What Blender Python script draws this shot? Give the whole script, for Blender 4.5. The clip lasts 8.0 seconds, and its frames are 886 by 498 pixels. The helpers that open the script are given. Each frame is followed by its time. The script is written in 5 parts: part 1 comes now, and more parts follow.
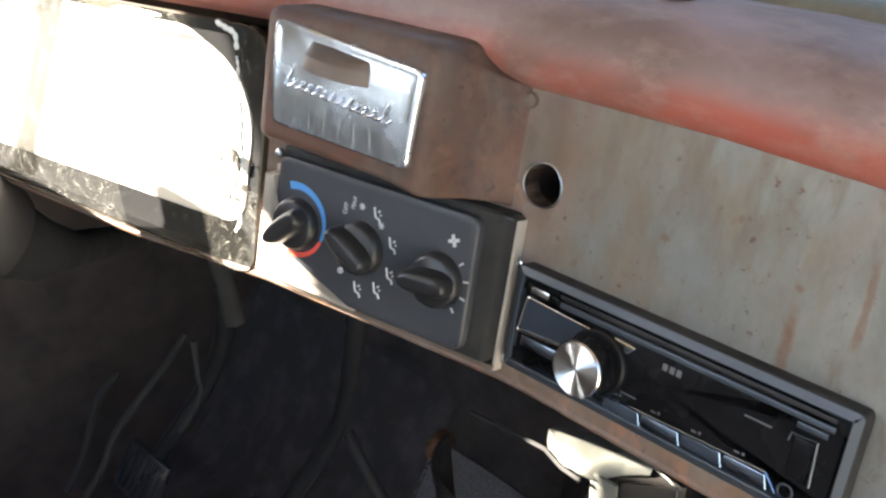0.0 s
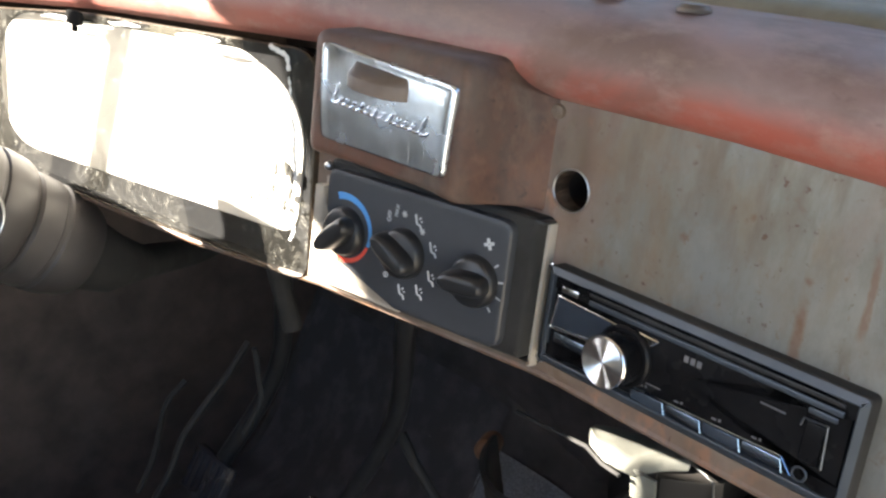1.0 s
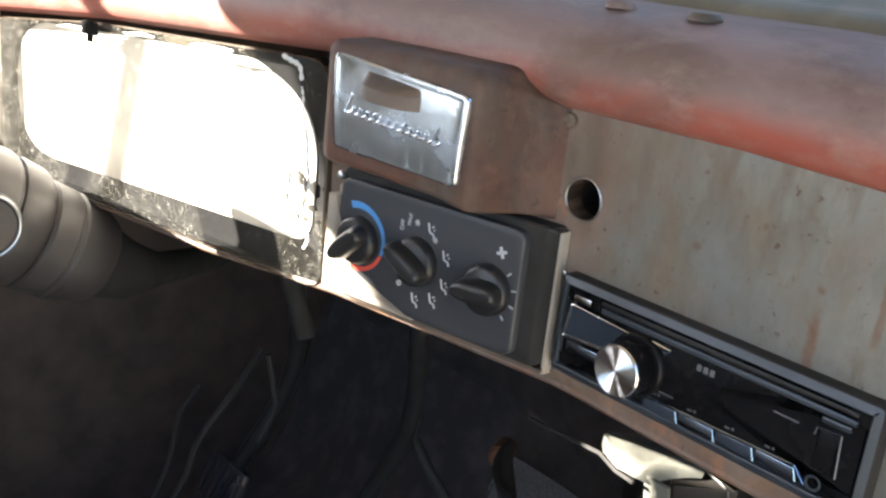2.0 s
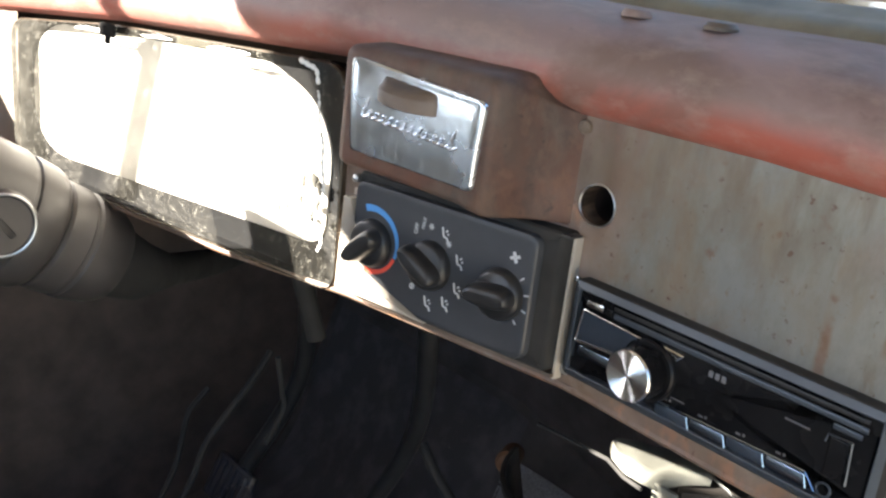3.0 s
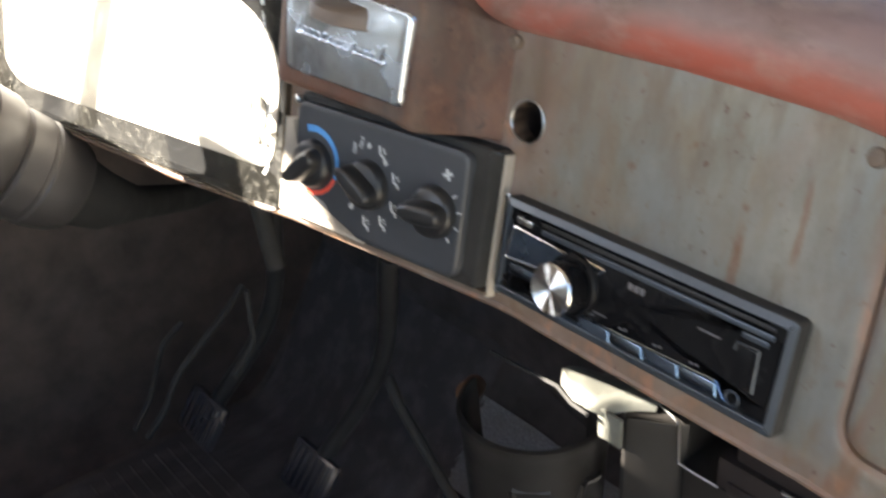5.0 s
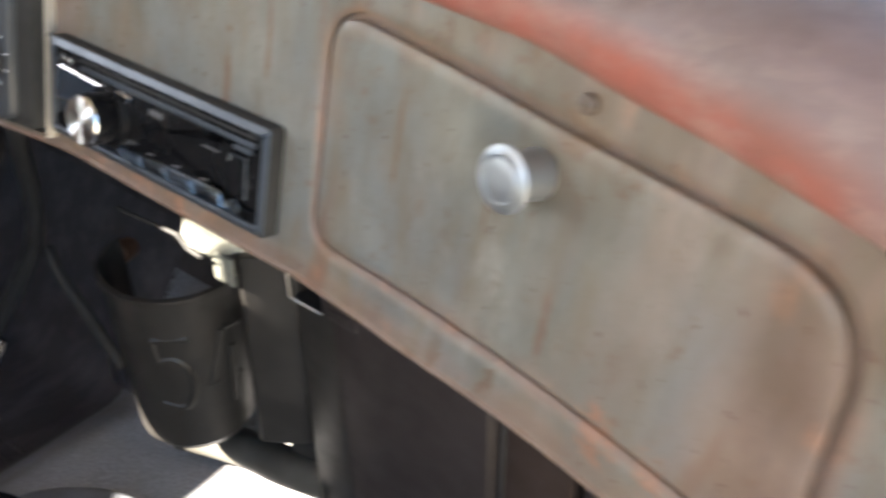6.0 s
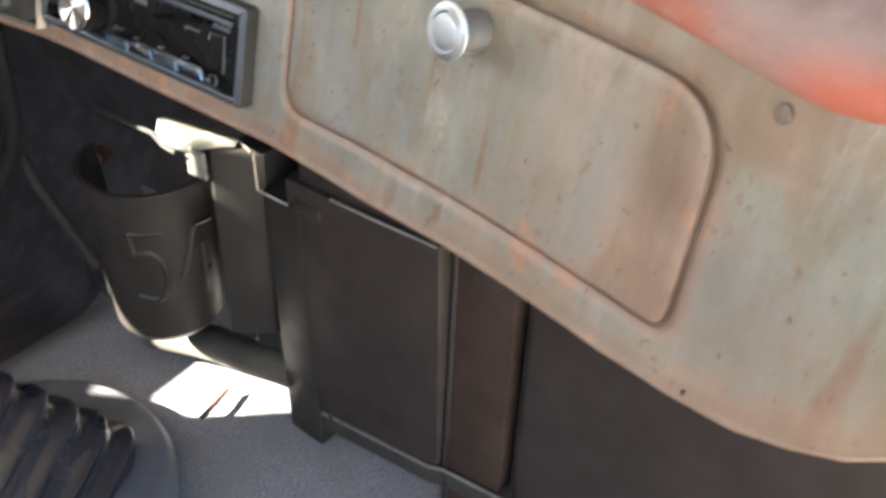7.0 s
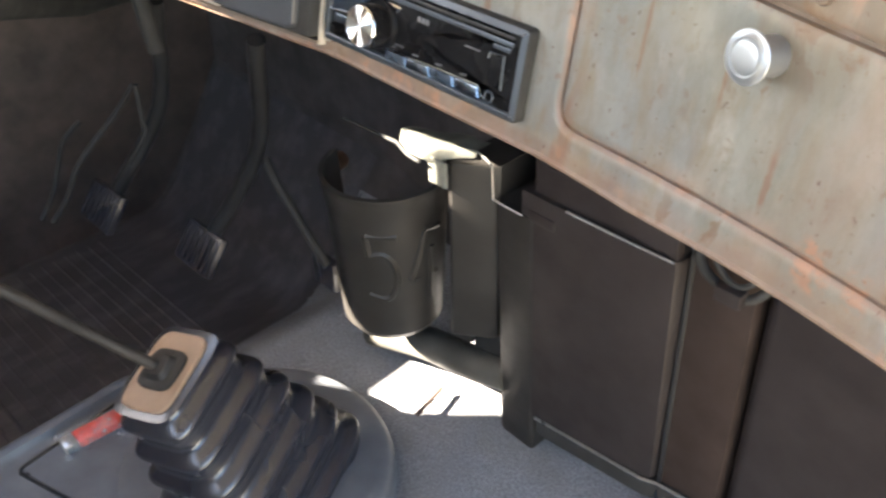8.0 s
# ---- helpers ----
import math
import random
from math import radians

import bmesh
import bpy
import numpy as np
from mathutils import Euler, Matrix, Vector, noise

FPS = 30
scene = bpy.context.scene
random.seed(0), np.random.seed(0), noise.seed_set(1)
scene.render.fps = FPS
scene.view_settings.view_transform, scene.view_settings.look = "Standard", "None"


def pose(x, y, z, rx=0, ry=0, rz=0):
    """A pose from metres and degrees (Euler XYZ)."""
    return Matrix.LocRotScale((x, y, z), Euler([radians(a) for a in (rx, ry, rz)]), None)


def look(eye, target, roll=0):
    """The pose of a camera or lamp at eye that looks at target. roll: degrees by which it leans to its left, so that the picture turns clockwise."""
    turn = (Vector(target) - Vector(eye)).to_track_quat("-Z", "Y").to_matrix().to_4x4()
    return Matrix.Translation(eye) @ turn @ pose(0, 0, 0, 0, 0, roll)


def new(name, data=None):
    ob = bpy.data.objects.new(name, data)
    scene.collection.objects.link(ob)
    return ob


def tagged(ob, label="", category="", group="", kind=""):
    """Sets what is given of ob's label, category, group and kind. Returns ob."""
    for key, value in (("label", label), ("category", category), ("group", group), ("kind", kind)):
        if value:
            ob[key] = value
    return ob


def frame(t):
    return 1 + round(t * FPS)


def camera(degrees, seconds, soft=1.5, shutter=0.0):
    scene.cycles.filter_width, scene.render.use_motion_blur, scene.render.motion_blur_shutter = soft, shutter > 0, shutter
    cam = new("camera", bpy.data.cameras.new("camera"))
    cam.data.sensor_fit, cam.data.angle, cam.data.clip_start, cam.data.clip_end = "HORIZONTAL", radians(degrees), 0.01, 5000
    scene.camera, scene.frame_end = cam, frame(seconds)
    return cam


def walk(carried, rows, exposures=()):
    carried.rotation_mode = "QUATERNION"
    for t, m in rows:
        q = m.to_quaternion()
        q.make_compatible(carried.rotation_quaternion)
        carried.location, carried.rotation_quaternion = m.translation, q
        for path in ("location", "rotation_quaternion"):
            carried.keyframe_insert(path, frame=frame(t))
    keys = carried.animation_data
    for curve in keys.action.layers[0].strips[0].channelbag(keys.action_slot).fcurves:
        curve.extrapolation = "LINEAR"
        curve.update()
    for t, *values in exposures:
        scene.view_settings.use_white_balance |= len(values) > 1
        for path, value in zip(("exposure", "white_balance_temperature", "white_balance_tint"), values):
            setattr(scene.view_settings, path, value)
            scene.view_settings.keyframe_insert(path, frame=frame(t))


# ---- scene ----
cam = camera(48.64, 8.0, soft=2.4, shutter=0.5)
PATH = [
    (0.0, 0.2957, -0.3415, 0.9060, 62.24, 0.93, 45.51),
    (0.5, 0.3141, -0.3416, 0.9133, 62.14, 2.03, 47.36),
    (1.0, 0.3320, -0.3554, 0.9156, 63.34, 3.25, 48.48),
    (2.5, 0.3329, -0.3554, 0.9205, 63.55, 3.66, 49.35),
    (3.0, 0.3332, -0.3629, 0.9198, 64.05, 3.13, 49.70),
    (3.5, 0.3350, -0.3638, 0.9250, 64.13, 1.99, 49.62),
    (4.0, 0.3407, -0.3612, 0.9232, 64.06, 2.05, 49.53),
    (4.2, 0.3393, -0.3602, 0.9244, 63.64, 2.23, 49.65),
    (5.3, 0.4078, -0.3084, 0.8791, 60.94, 3.40, 50.59),
    (5.5, 0.4379, -0.2863, 0.8674, 58.60, 2.29, 45.77),
    (5.7, 0.4619, -0.2756, 0.8593, 56.63, 1.03, 42.74),
    (6.0, 0.5120, -0.2722, 0.8776, 55.60, -0.41, 39.23),
    (6.3, 0.5489, -0.2966, 0.8884, 55.92, -1.66, 36.20),
    (6.5, 0.5651, -0.3135, 0.8865, 55.61, -1.96, 36.54),
    (7.0, 0.5699, -0.3428, 0.8796, 53.06, -1.86, 37.08),
    (7.3, 0.5526, -0.3689, 0.8843, 52.83, -1.34, 40.62),
    (7.5, 0.5399, -0.3704, 0.8837, 53.26, -0.34, 42.85),
    (7.6, 0.5376, -0.3750, 0.8872, 53.18, 0.37, 43.65),
    (8.0, 0.5411, -0.4013, 0.8955, 53.76, 1.39, 46.29),
]
EXPO = [(0.0, 4.32, 6800.0, 10.0), (0.6, 4.12, 6750.0, 10.0), (4.2, 4.04, 6720.0, 10.0), (5.3, 4.24, 6950.0, 10.0), (5.7, 4.40, 7100.0, 10.0), (6.0, 4.58, 6900.0, 10.0), (6.5, 4.72, 7100.0, 10.0), (8.0, 5.10, 7150.0, 10.0)]
walk(cam, [(t, pose(x, y, z, rx, ry, rz)) for t, x, y, z, rx, ry, rz in PATH], EXPO)

# ---- light: clear sky, low sun through the driver's window ----
SUN_WAY = Vector((-1.0, -1.05, 0.93)).normalized()
world = bpy.data.worlds.new("sky")
scene.world = world
world.use_nodes = True
wn = world.node_tree
sky = wn.nodes.new("ShaderNodeTexSky")
sky.sky_type, sky.sun_disc = "NISHITA", False
sky.sun_elevation = math.asin(SUN_WAY.z)
sky.sun_rotation = math.atan2(SUN_WAY.x, SUN_WAY.y)
wn.links.new(sky.outputs[0], wn.nodes["Background"].inputs[0])
wn.nodes["Background"].inputs[1].default_value = 0.05
sun = new("sun", bpy.data.lights.new("sun", "SUN"))
sun.data.energy, sun.data.angle, sun.data.color = 5.0, radians(0.5), (1.0, 0.94, 0.85)
sun.matrix_world = look(SUN_WAY * 10, (0, 0, 0))

# ---- materials ----
class Mat:
    """A small node builder round one Principled material."""

    def __init__(self, name, color=(0.5, 0.5, 0.5), rough=0.5, metal=0.0, spec=0.5):
        self.m = bpy.data.materials.new(name)
        self.m.use_nodes = True
        self.t = self.m.node_tree
        self.b = self.t.nodes["Principled BSDF"]
        self.b.inputs["Base Color"].default_value = (*color, 1)
        self.b.inputs["Roughness"].default_value = rough
        self.b.inputs["Metallic"].default_value = metal
        self.b.inputs["Specular IOR Level"].default_value = spec
        self.coord = self.t.nodes.new("ShaderNodeTexCoord").outputs["Object"]
        self.bumps = None

    def scaled(self, s):
        n = self.t.nodes.new("ShaderNodeMapping")
        n.inputs["Scale"].default_value = s
        self.t.links.new(self.coord, n.inputs["Vector"])
        return n.outputs[0]

    def noise(self, scale, detail=4.0, stretch=(1, 1, 1), rough=0.55, warp=0.0):
        n = self.t.nodes.new("ShaderNodeTexNoise")
        n.inputs["Scale"].default_value, n.inputs["Detail"].default_value = scale, detail
        n.inputs["Roughness"].default_value, n.inputs["Distortion"].default_value = rough, warp
        self.t.links.new(self.scaled(stretch), n.inputs["Vector"])
        return n.outputs["Fac"]

    def voronoi(self, scale, stretch=(1, 1, 1)):
        n = self.t.nodes.new("ShaderNodeTexVoronoi")
        n.inputs["Scale"].default_value = scale
        self.t.links.new(self.scaled(stretch), n.inputs["Vector"])
        return n.outputs["Distance"]

    def wave(self, scale, stretch=(1, 1, 1), axis="X", warp=0.0):
        n = self.t.nodes.new("ShaderNodeTexWave")
        n.bands_direction = axis
        n.inputs["Scale"].default_value, n.inputs["Distortion"].default_value = scale, warp
        self.t.links.new(self.scaled(stretch), n.inputs["Vector"])
        return n.outputs["Fac"]

    def ramp(self, fac, lo, hi, a=0.0, b=1.0):
        n = self.t.nodes.new("ShaderNodeMapRange")
        for k, v in zip(("From Min", "From Max", "To Min", "To Max"), (lo, hi, a, b)):
            n.inputs[k].default_value = v
        n.clamp = True
        self.t.links.new(fac, n.inputs["Value"])
        return n.outputs[0]

    def times(self, a, b):
        n = self.t.nodes.new("ShaderNodeMath")
        n.operation = "MULTIPLY"
        for k, v in enumerate((a, b)):
            if isinstance(v, float):
                n.inputs[k].default_value = v
            else:
                self.t.links.new(v, n.inputs[k])
        return n.outputs[0]

    def plus(self, a, b):
        n = self.t.nodes.new("ShaderNodeMath")
        n.operation = "ADD"
        self.t.links.new(a, n.inputs[0])
        self.t.links.new(b, n.inputs[1])
        return n.outputs[0]

    def streak(self, x, wide, low, high):
        """A narrow run down the steel at x, between two heights, with a ragged outline."""
        n = self.t.nodes.new("ShaderNodeSeparateXYZ")
        self.t.links.new(self.coord, n.inputs[0])
        wob = self.plus(n.outputs[0], self.ramp(self.noise(60, 3, (1, 1, 0.4)), 0.0, 1.0, -0.004, 0.004))
        band = self.times(self.ramp(wob, x - wide, x), self.ramp(wob, x, x + wide, 1, 0))
        run = self.times(self.ramp(n.outputs[2], low, low + 0.012), self.ramp(n.outputs[2], high - 0.02, high, 1, 0))
        return self.times(self.times(self.times(band, run), self.ramp(self.noise(160, 4), 0.3, 0.6, 0.35, 1.0)), 2.6)

    def attribute(self, name):
        n = self.t.nodes.new("ShaderNodeAttribute")
        n.attribute_name = name
        return n.outputs["Fac"]

    def mix(self, fac, a, b):
        n = self.t.nodes.new("ShaderNodeMix")
        n.data_type = "RGBA"
        self.t.links.new(fac, n.inputs[0])
        for k, v in ((6, a), (7, b)):
            if isinstance(v, tuple):
                n.inputs[k].default_value = (*v, 1)
            else:
                self.t.links.new(v, n.inputs[k])
        return n.outputs[2]

    def color(self, out):
        self.t.links.new(out, self.b.inputs["Base Color"])
        return self

    def set(self, name, out):
        if isinstance(out, float):
            self.b.inputs[name].default_value = out
        else:
            self.t.links.new(out, self.b.inputs[name])
        return self

    def bump(self, fac, strength=0.3, dist=0.001):
        n = self.t.nodes.new("ShaderNodeBump")
        n.inputs["Strength"].default_value, n.inputs["Distance"].default_value = strength, dist
        self.t.links.new(fac, n.inputs["Height"])
        if self.bumps:
            self.t.links.new(self.bumps, n.inputs["Normal"])
        self.bumps = n.outputs[0]
        self.t.links.new(self.bumps, self.b.inputs["Normal"])
        return self


def plain(name, color, rough=0.5, metal=0.0, vary=0.25, grain=180.0, bump=0.08):
    """A worn plain surface: broad mottling, fine grain, dusty gloss."""
    m = Mat(name, color, rough, metal)
    dark = tuple(c * (1 - vary) for c in color)
    light = tuple(min(1, c * (1 + vary) + 0.004) for c in color)
    m.color(m.mix(m.ramp(m.noise(22, 5), 0.35, 0.68), dark, light))
    m.set("Roughness", m.ramp(m.noise(35, 4), 0.3, 0.7, max(0.03, rough - 0.09), min(1, rough + 0.12)))
    if bump:
        m.bump(m.noise(grain, 3), bump, 0.0006)
    return m.m


def steel(name, rusty):
    """Bare grey sheet steel with rust films, runs and pits; the mesh's own rust layer says where the coating has failed most."""
    m = Mat(name, rough=0.5, metal=0.0)
    worn = m.attribute("rust")
    base = m.mix(m.ramp(m.noise(9, 5, (1, 1, 0.6)), 0.35, 0.66), (0.150, 0.153, 0.140), (0.200, 0.196, 0.168))
    base = m.mix(m.ramp(m.noise(4.5, 4, warp=0.6), 0.45, 0.68, 0, 0.75), base, (0.172, 0.181, 0.184))
    base = m.mix(m.ramp(m.noise(24, 6, (1, 1, 0.35), 0.65, 0.5), 0.47, 0.72, 0, 0.6), base, (0.262, 0.248, 0.212))
    base = m.mix(m.ramp(m.noise(60, 7, (1, 1, 0.45), 0.75), 0.44, 0.70, 0, 0.55), base, (0.115, 0.104, 0.082))
    stain = m.plus(m.noise(7.5, 7, (1, 1, 0.7), 0.62, 0.7), m.times(worn, 0.34))
    film = m.ramp(stain, 0.54 - rusty, 0.82 - rusty, 0, 0.72)
    base = m.mix(film, base, m.mix(m.ramp(m.noise(40, 5), 0.35, 0.65), (0.148, 0.082, 0.054), (0.212, 0.128, 0.094)))
    runs = m.times(m.ramp(m.noise(38, 4, (1, 1, 0.05), 0.5), 0.60 - 0.5 * rusty, 0.70), m.ramp(m.noise(6, 3), 0.44, 0.60))
    base = m.mix(m.times(runs, 0.8), base, (0.155, 0.068, 0.034))
    bare = m.times(m.ramp(m.noise(55, 5, (1, 1, 0.6)), 0.57, 0.67), m.ramp(worn, 0.4, 0.9, 0, 0.7))
    base = m.mix(bare, base, (0.36, 0.17, 0.095))
    marks = None
    for x, wide, low, high in ((0.1425, 0.0040, 0.620, 0.690), (0.357, 0.0026, 0.622, 0.662), (0.318, 0.0016, 0.660, 0.700), (0.262, 0.0018, 0.655, 0.705), (0.170, 0.0022, 0.675, 0.720)):
        mark = m.streak(x, wide, low, high)
        marks = mark if marks is None else m.plus(marks, mark)
    base = m.mix(m.ramp(marks, 0.0, 1.0, 0, 0.70), base, (0.165, 0.090, 0.052))
    chips = m.plus(m.streak(0.393, 0.012, 0.602, 0.634), m.streak(0.418, 0.009, 0.606, 0.634))
    chips = m.times(m.ramp(chips, 0.15, 0.6), m.ramp(m.noise(130, 5, (1, 1, 1.4), 0.6), 0.42, 0.54))
    base = m.mix(m.times(chips, 0.65), base, (0.31, 0.145, 0.085))
    patch = m.times(m.ramp(m.noise(19, 7, (1, 1, 0.8), 0.7, 0.4), 0.47, 0.66), m.ramp(m.noise(5, 3), 0.40, 0.56))
    base = m.mix(m.times(patch, 0.6), base, (0.170, 0.112, 0.066))
    runs2 = m.times(m.ramp(m.noise(62, 5, (1, 1, 0.22), 0.6, 0.3), 0.50, 0.70), m.ramp(m.noise(11, 4), 0.36, 0.58))
    base = m.mix(m.times(runs2, 0.65), base, (0.160, 0.118, 0.070))
    pale = m.times(m.ramp(m.noise(33, 6, (1, 1, 0.35), 0.65), 0.54, 0.72), m.ramp(m.noise(8, 3), 0.5, 0.62))
    base = m.mix(m.times(pale, 0.85), base, (0.30, 0.295, 0.27))
    freckle = m.ramp(m.noise(95, 4, (1, 1, 0.7), 0.6), 0.62, 0.72)
    base = m.mix(m.times(freckle, 0.7), base, (0.145, 0.085, 0.048))
    old = m.times(m.ramp(worn, 0.55, 1.20, 0, 0.85), m.ramp(m.noise(26, 6, (1, 1, 0.5), 0.65), 0.36, 0.60, 0.15, 1.0))
    base = m.mix(old, base, m.mix(m.ramp(m.noise(48, 5, (1, 1, 0.4)), 0.4, 0.62), (0.062, 0.038, 0.027), (0.108, 0.062, 0.043)))
    at = m.t.nodes.new("ShaderNodeSeparateXYZ")
    m.t.links.new(m.coord, at.inputs[0])
    upper = m.ramp(m.plus(at.outputs[2], m.ramp(m.noise(34, 4, (1, 1, 0.15)), 0.3, 0.7, -0.022, 0.022)), 0.690, 0.722)
    drips = m.times(m.ramp(m.noise(75, 5, (1, 1, 0.10), 0.55, 0.2), 0.46, 0.60), upper)
    base = m.mix(m.times(drips, 0.62), base, (0.120, 0.092, 0.064))
    blot = m.times(m.ramp(m.noise(46, 5, (1, 1, 0.75), 0.6, 0.5), 0.575, 0.625), m.ramp(m.noise(7, 3), 0.45, 0.55))
    base = m.mix(m.times(blot, 0.66), base, (0.128, 0.078, 0.044))
    pits = m.ramp(m.noise(210, 4, rough=0.5), 0.66, 0.74)
    base = m.mix(m.times(pits, 0.75), base, (0.085, 0.040, 0.022))
    m.color(base)
    m.set("Roughness", m.ramp(m.noise(40, 5), 0.3, 0.7, 0.36, 0.60))
    m.set("Metallic", m.ramp(film, 0.0, 0.5, 0.35, 0.0))
    m.bump(m.noise(420, 3), 0.10, 0.0004).bump(m.noise(14, 3), 0.25, 0.0015)
    return m.m


def red_paint():
    """Old faded red paint: sky sheen painted into the roll's grey-brown crown, redder along its lower edge."""
    m = Mat("faded_red_paint", rough=0.36)
    low = m.attribute("low")
    edge_red = m.mix(m.ramp(m.noise(8, 5, (0.6, 1, 1)), 0.38, 0.66), (0.29, 0.072, 0.050), (0.25, 0.092, 0.068))
    faded = m.mix(m.ramp(m.noise(7, 6, (0.5, 1, 1)), 0.40, 0.64), (0.215, 0.138, 0.138), (0.185, 0.138, 0.132))
    base = m.mix(m.ramp(m.plus(low, m.times(m.noise(14, 5), 0.5)), 0.42, 1.05), faded, edge_red)
    base = m.mix(m.ramp(m.noise(11, 7, (0.7, 1, 1), 0.62, 0.5), 0.47, 0.64, 0, 0.75), base, (0.112, 0.068, 0.054))
    base = m.mix(m.ramp(m.noise(46, 6, (0.5, 1, 1), 0.7), 0.50, 0.72, 0, 0.45), base, (0.31, 0.23, 0.20))
    base = m.mix(m.ramp(m.noise(160, 3), 0.68, 0.76, 0, 0.3), base, (0.08, 0.045, 0.038))
    m.color(base)
    m.set("Roughness", m.ramp(m.noise(18, 4), 0.3, 0.7, 0.56, 0.74))
    m.bump(m.noise(300, 3), 0.06, 0.0004).bump(m.noise(10, 3), 0.25, 0.002)
    return m.m


def rust():
    m = Mat("rusty_brown_steel", rough=0.6)
    base = m.mix(m.ramp(m.noise(16, 6), 0.36, 0.64), (0.056, 0.028, 0.020), (0.100, 0.044, 0.029))
    base = m.mix(m.ramp(m.noise(60, 5, (1, 1, 0.9)), 0.55, 0.72, 0, 0.8), base, (0.118, 0.066, 0.046))
    base = m.mix(m.ramp(m.noise(26, 6, (1, 1, 0.75), 0.7, 0.4), 0.50, 0.68, 0, 0.7), base, (0.090, 0.070, 0.056))
    base = m.mix(m.ramp(m.noise(42, 6, (1, 1, 0.7), 0.7), 0.52, 0.68, 0, 0.8), base, (0.040, 0.022, 0.017))
    at = m.t.nodes.new("ShaderNodeSeparateXYZ")
    m.t.links.new(m.coord, at.inputs[0])
    bloom = m.times(m.ramp(m.noise(52, 6, (1, 1, 0.6), 0.7, 0.1), 0.50, 0.68), m.ramp(at.outputs[0], -0.075, -0.020, 0.2, 1.0))
    base = m.mix(m.times(bloom, 0.60), base, (0.132, 0.064, 0.034))
    grime = m.times(m.ramp(m.noise(20, 6, (1, 1, 0.5), 0.65, 0.6), 0.47, 0.60), m.ramp(m.noise(7, 3), 0.40, 0.60))
    base = m.mix(m.times(grime, 0.7), base, (0.046, 0.034, 0.029))
    base = m.mix(m.ramp(m.noise(130, 3), 0.66, 0.74, 0, 0.8), base, (0.03, 0.018, 0.013))
    m.color(base)
    m.set("Roughness", m.ramp(m.noise(30, 4), 0.3, 0.7, 0.58, 0.82))
    m.bump(m.noise(260, 4), 0.18, 0.0006).bump(m.noise(25, 3), 0.2, 0.0015)
    return m.m


def dusty_glass():
    """Clear cover glass with a film of dust, specks and scratches on it."""
    m = Mat("dusty_cover_glass", (0.74, 0.71, 0.62), 0.9, spec=0.1)
    at = m.t.nodes.new("ShaderNodeSeparateXYZ")
    m.t.links.new(m.coord, at.inputs[0])
    fine = m.times(m.ramp(m.noise(1000, 3, rough=0.65), 0.57, 0.70, 0, 0.30), m.ramp(m.noise(30, 4), 0.35, 0.7, 0.15, 1.0))
    grit = m.times(m.ramp(m.voronoi(800), 0.34, 0.16, 0, 0.42), m.ramp(m.noise(170, 3), 0.50, 0.62))
    specks = m.plus(fine, grit)
    caked = m.times(m.ramp(at.outputs[0], -0.530, -0.575, 0.0, 0.045), m.ramp(m.noise(60, 6, rough=0.7), 0.35, 0.65, 0.25, 1.0))
    film = m.plus(m.ramp(m.noise(17, 9, (1, 1, 0.7), 0.8), 0.34, 0.70, 0.004, 0.017), caked)
    n = m.t.nodes
    both = n.new("ShaderNodeMath")
    both.operation = "MAXIMUM"
    clear, dust, gloss = n.new("ShaderNodeBsdfTransparent"), n.new("ShaderNodeMixShader"), n.new("ShaderNodeMixShader")
    shine, fresnel = n.new("ShaderNodeBsdfGlossy"), n.new("ShaderNodeFresnel")
    shine.inputs["Roughness"].default_value, fresnel.inputs["IOR"].default_value = 0.03, 1.45
    link = m.t.links.new
    link(specks, both.inputs[0])
    link(film, both.inputs[1])
    link(both.outputs[0], dust.inputs[0])
    link(clear.outputs[0], dust.inputs[1])
    link(m.b.outputs[0], dust.inputs[2])
    link(fresnel.outputs[0], gloss.inputs[0])
    link(dust.outputs[0], gloss.inputs[1])
    link(shine.outputs[0], gloss.inputs[2])
    link(gloss.outputs[0], n["Material Output"].inputs[0])
    return m.m


def carpet():
    m = Mat("grey_carpet", (0.13, 0.13, 0.135), 0.95, spec=0.15)
    base = m.mix(m.ramp(m.noise(420, 3), 0.3, 0.7), (0.150, 0.153, 0.168), (0.290, 0.293, 0.312))
    base = m.mix(m.ramp(m.noise(9, 5), 0.45, 0.7, 0, 0.5), base, (0.16, 0.145, 0.125))
    m.color(base)
    m.bump(m.noise(600, 3), 0.6, 0.002)
    return m.m


def rubber_mat():
    m = Mat("black_ribbed_rubber", (0.03, 0.03, 0.032), 0.6)
    base = m.mix(m.ramp(m.noise(30, 6, (1, 0.4, 1)), 0.45, 0.72), (0.051, 0.046, 0.048), (0.098, 0.088, 0.092))
    m.color(m.mix(m.ramp(m.noise(240, 3), 0.70, 0.76, 0, 0.6), base, (0.2, 0.19, 0.17)))
    m.bump(m.noise(150, 4), 0.2, 0.001)
    return m.m


def ground_mat():
    m = Mat("dry_gravel", (0.3, 0.27, 0.22), 0.95)
    m.color(m.mix(m.ramp(m.noise(3, 8), 0.35, 0.7), (0.26, 0.235, 0.19), (0.42, 0.385, 0.32)))
    m.bump(m.noise(30, 6), 0.5, 0.02)
    return m.m


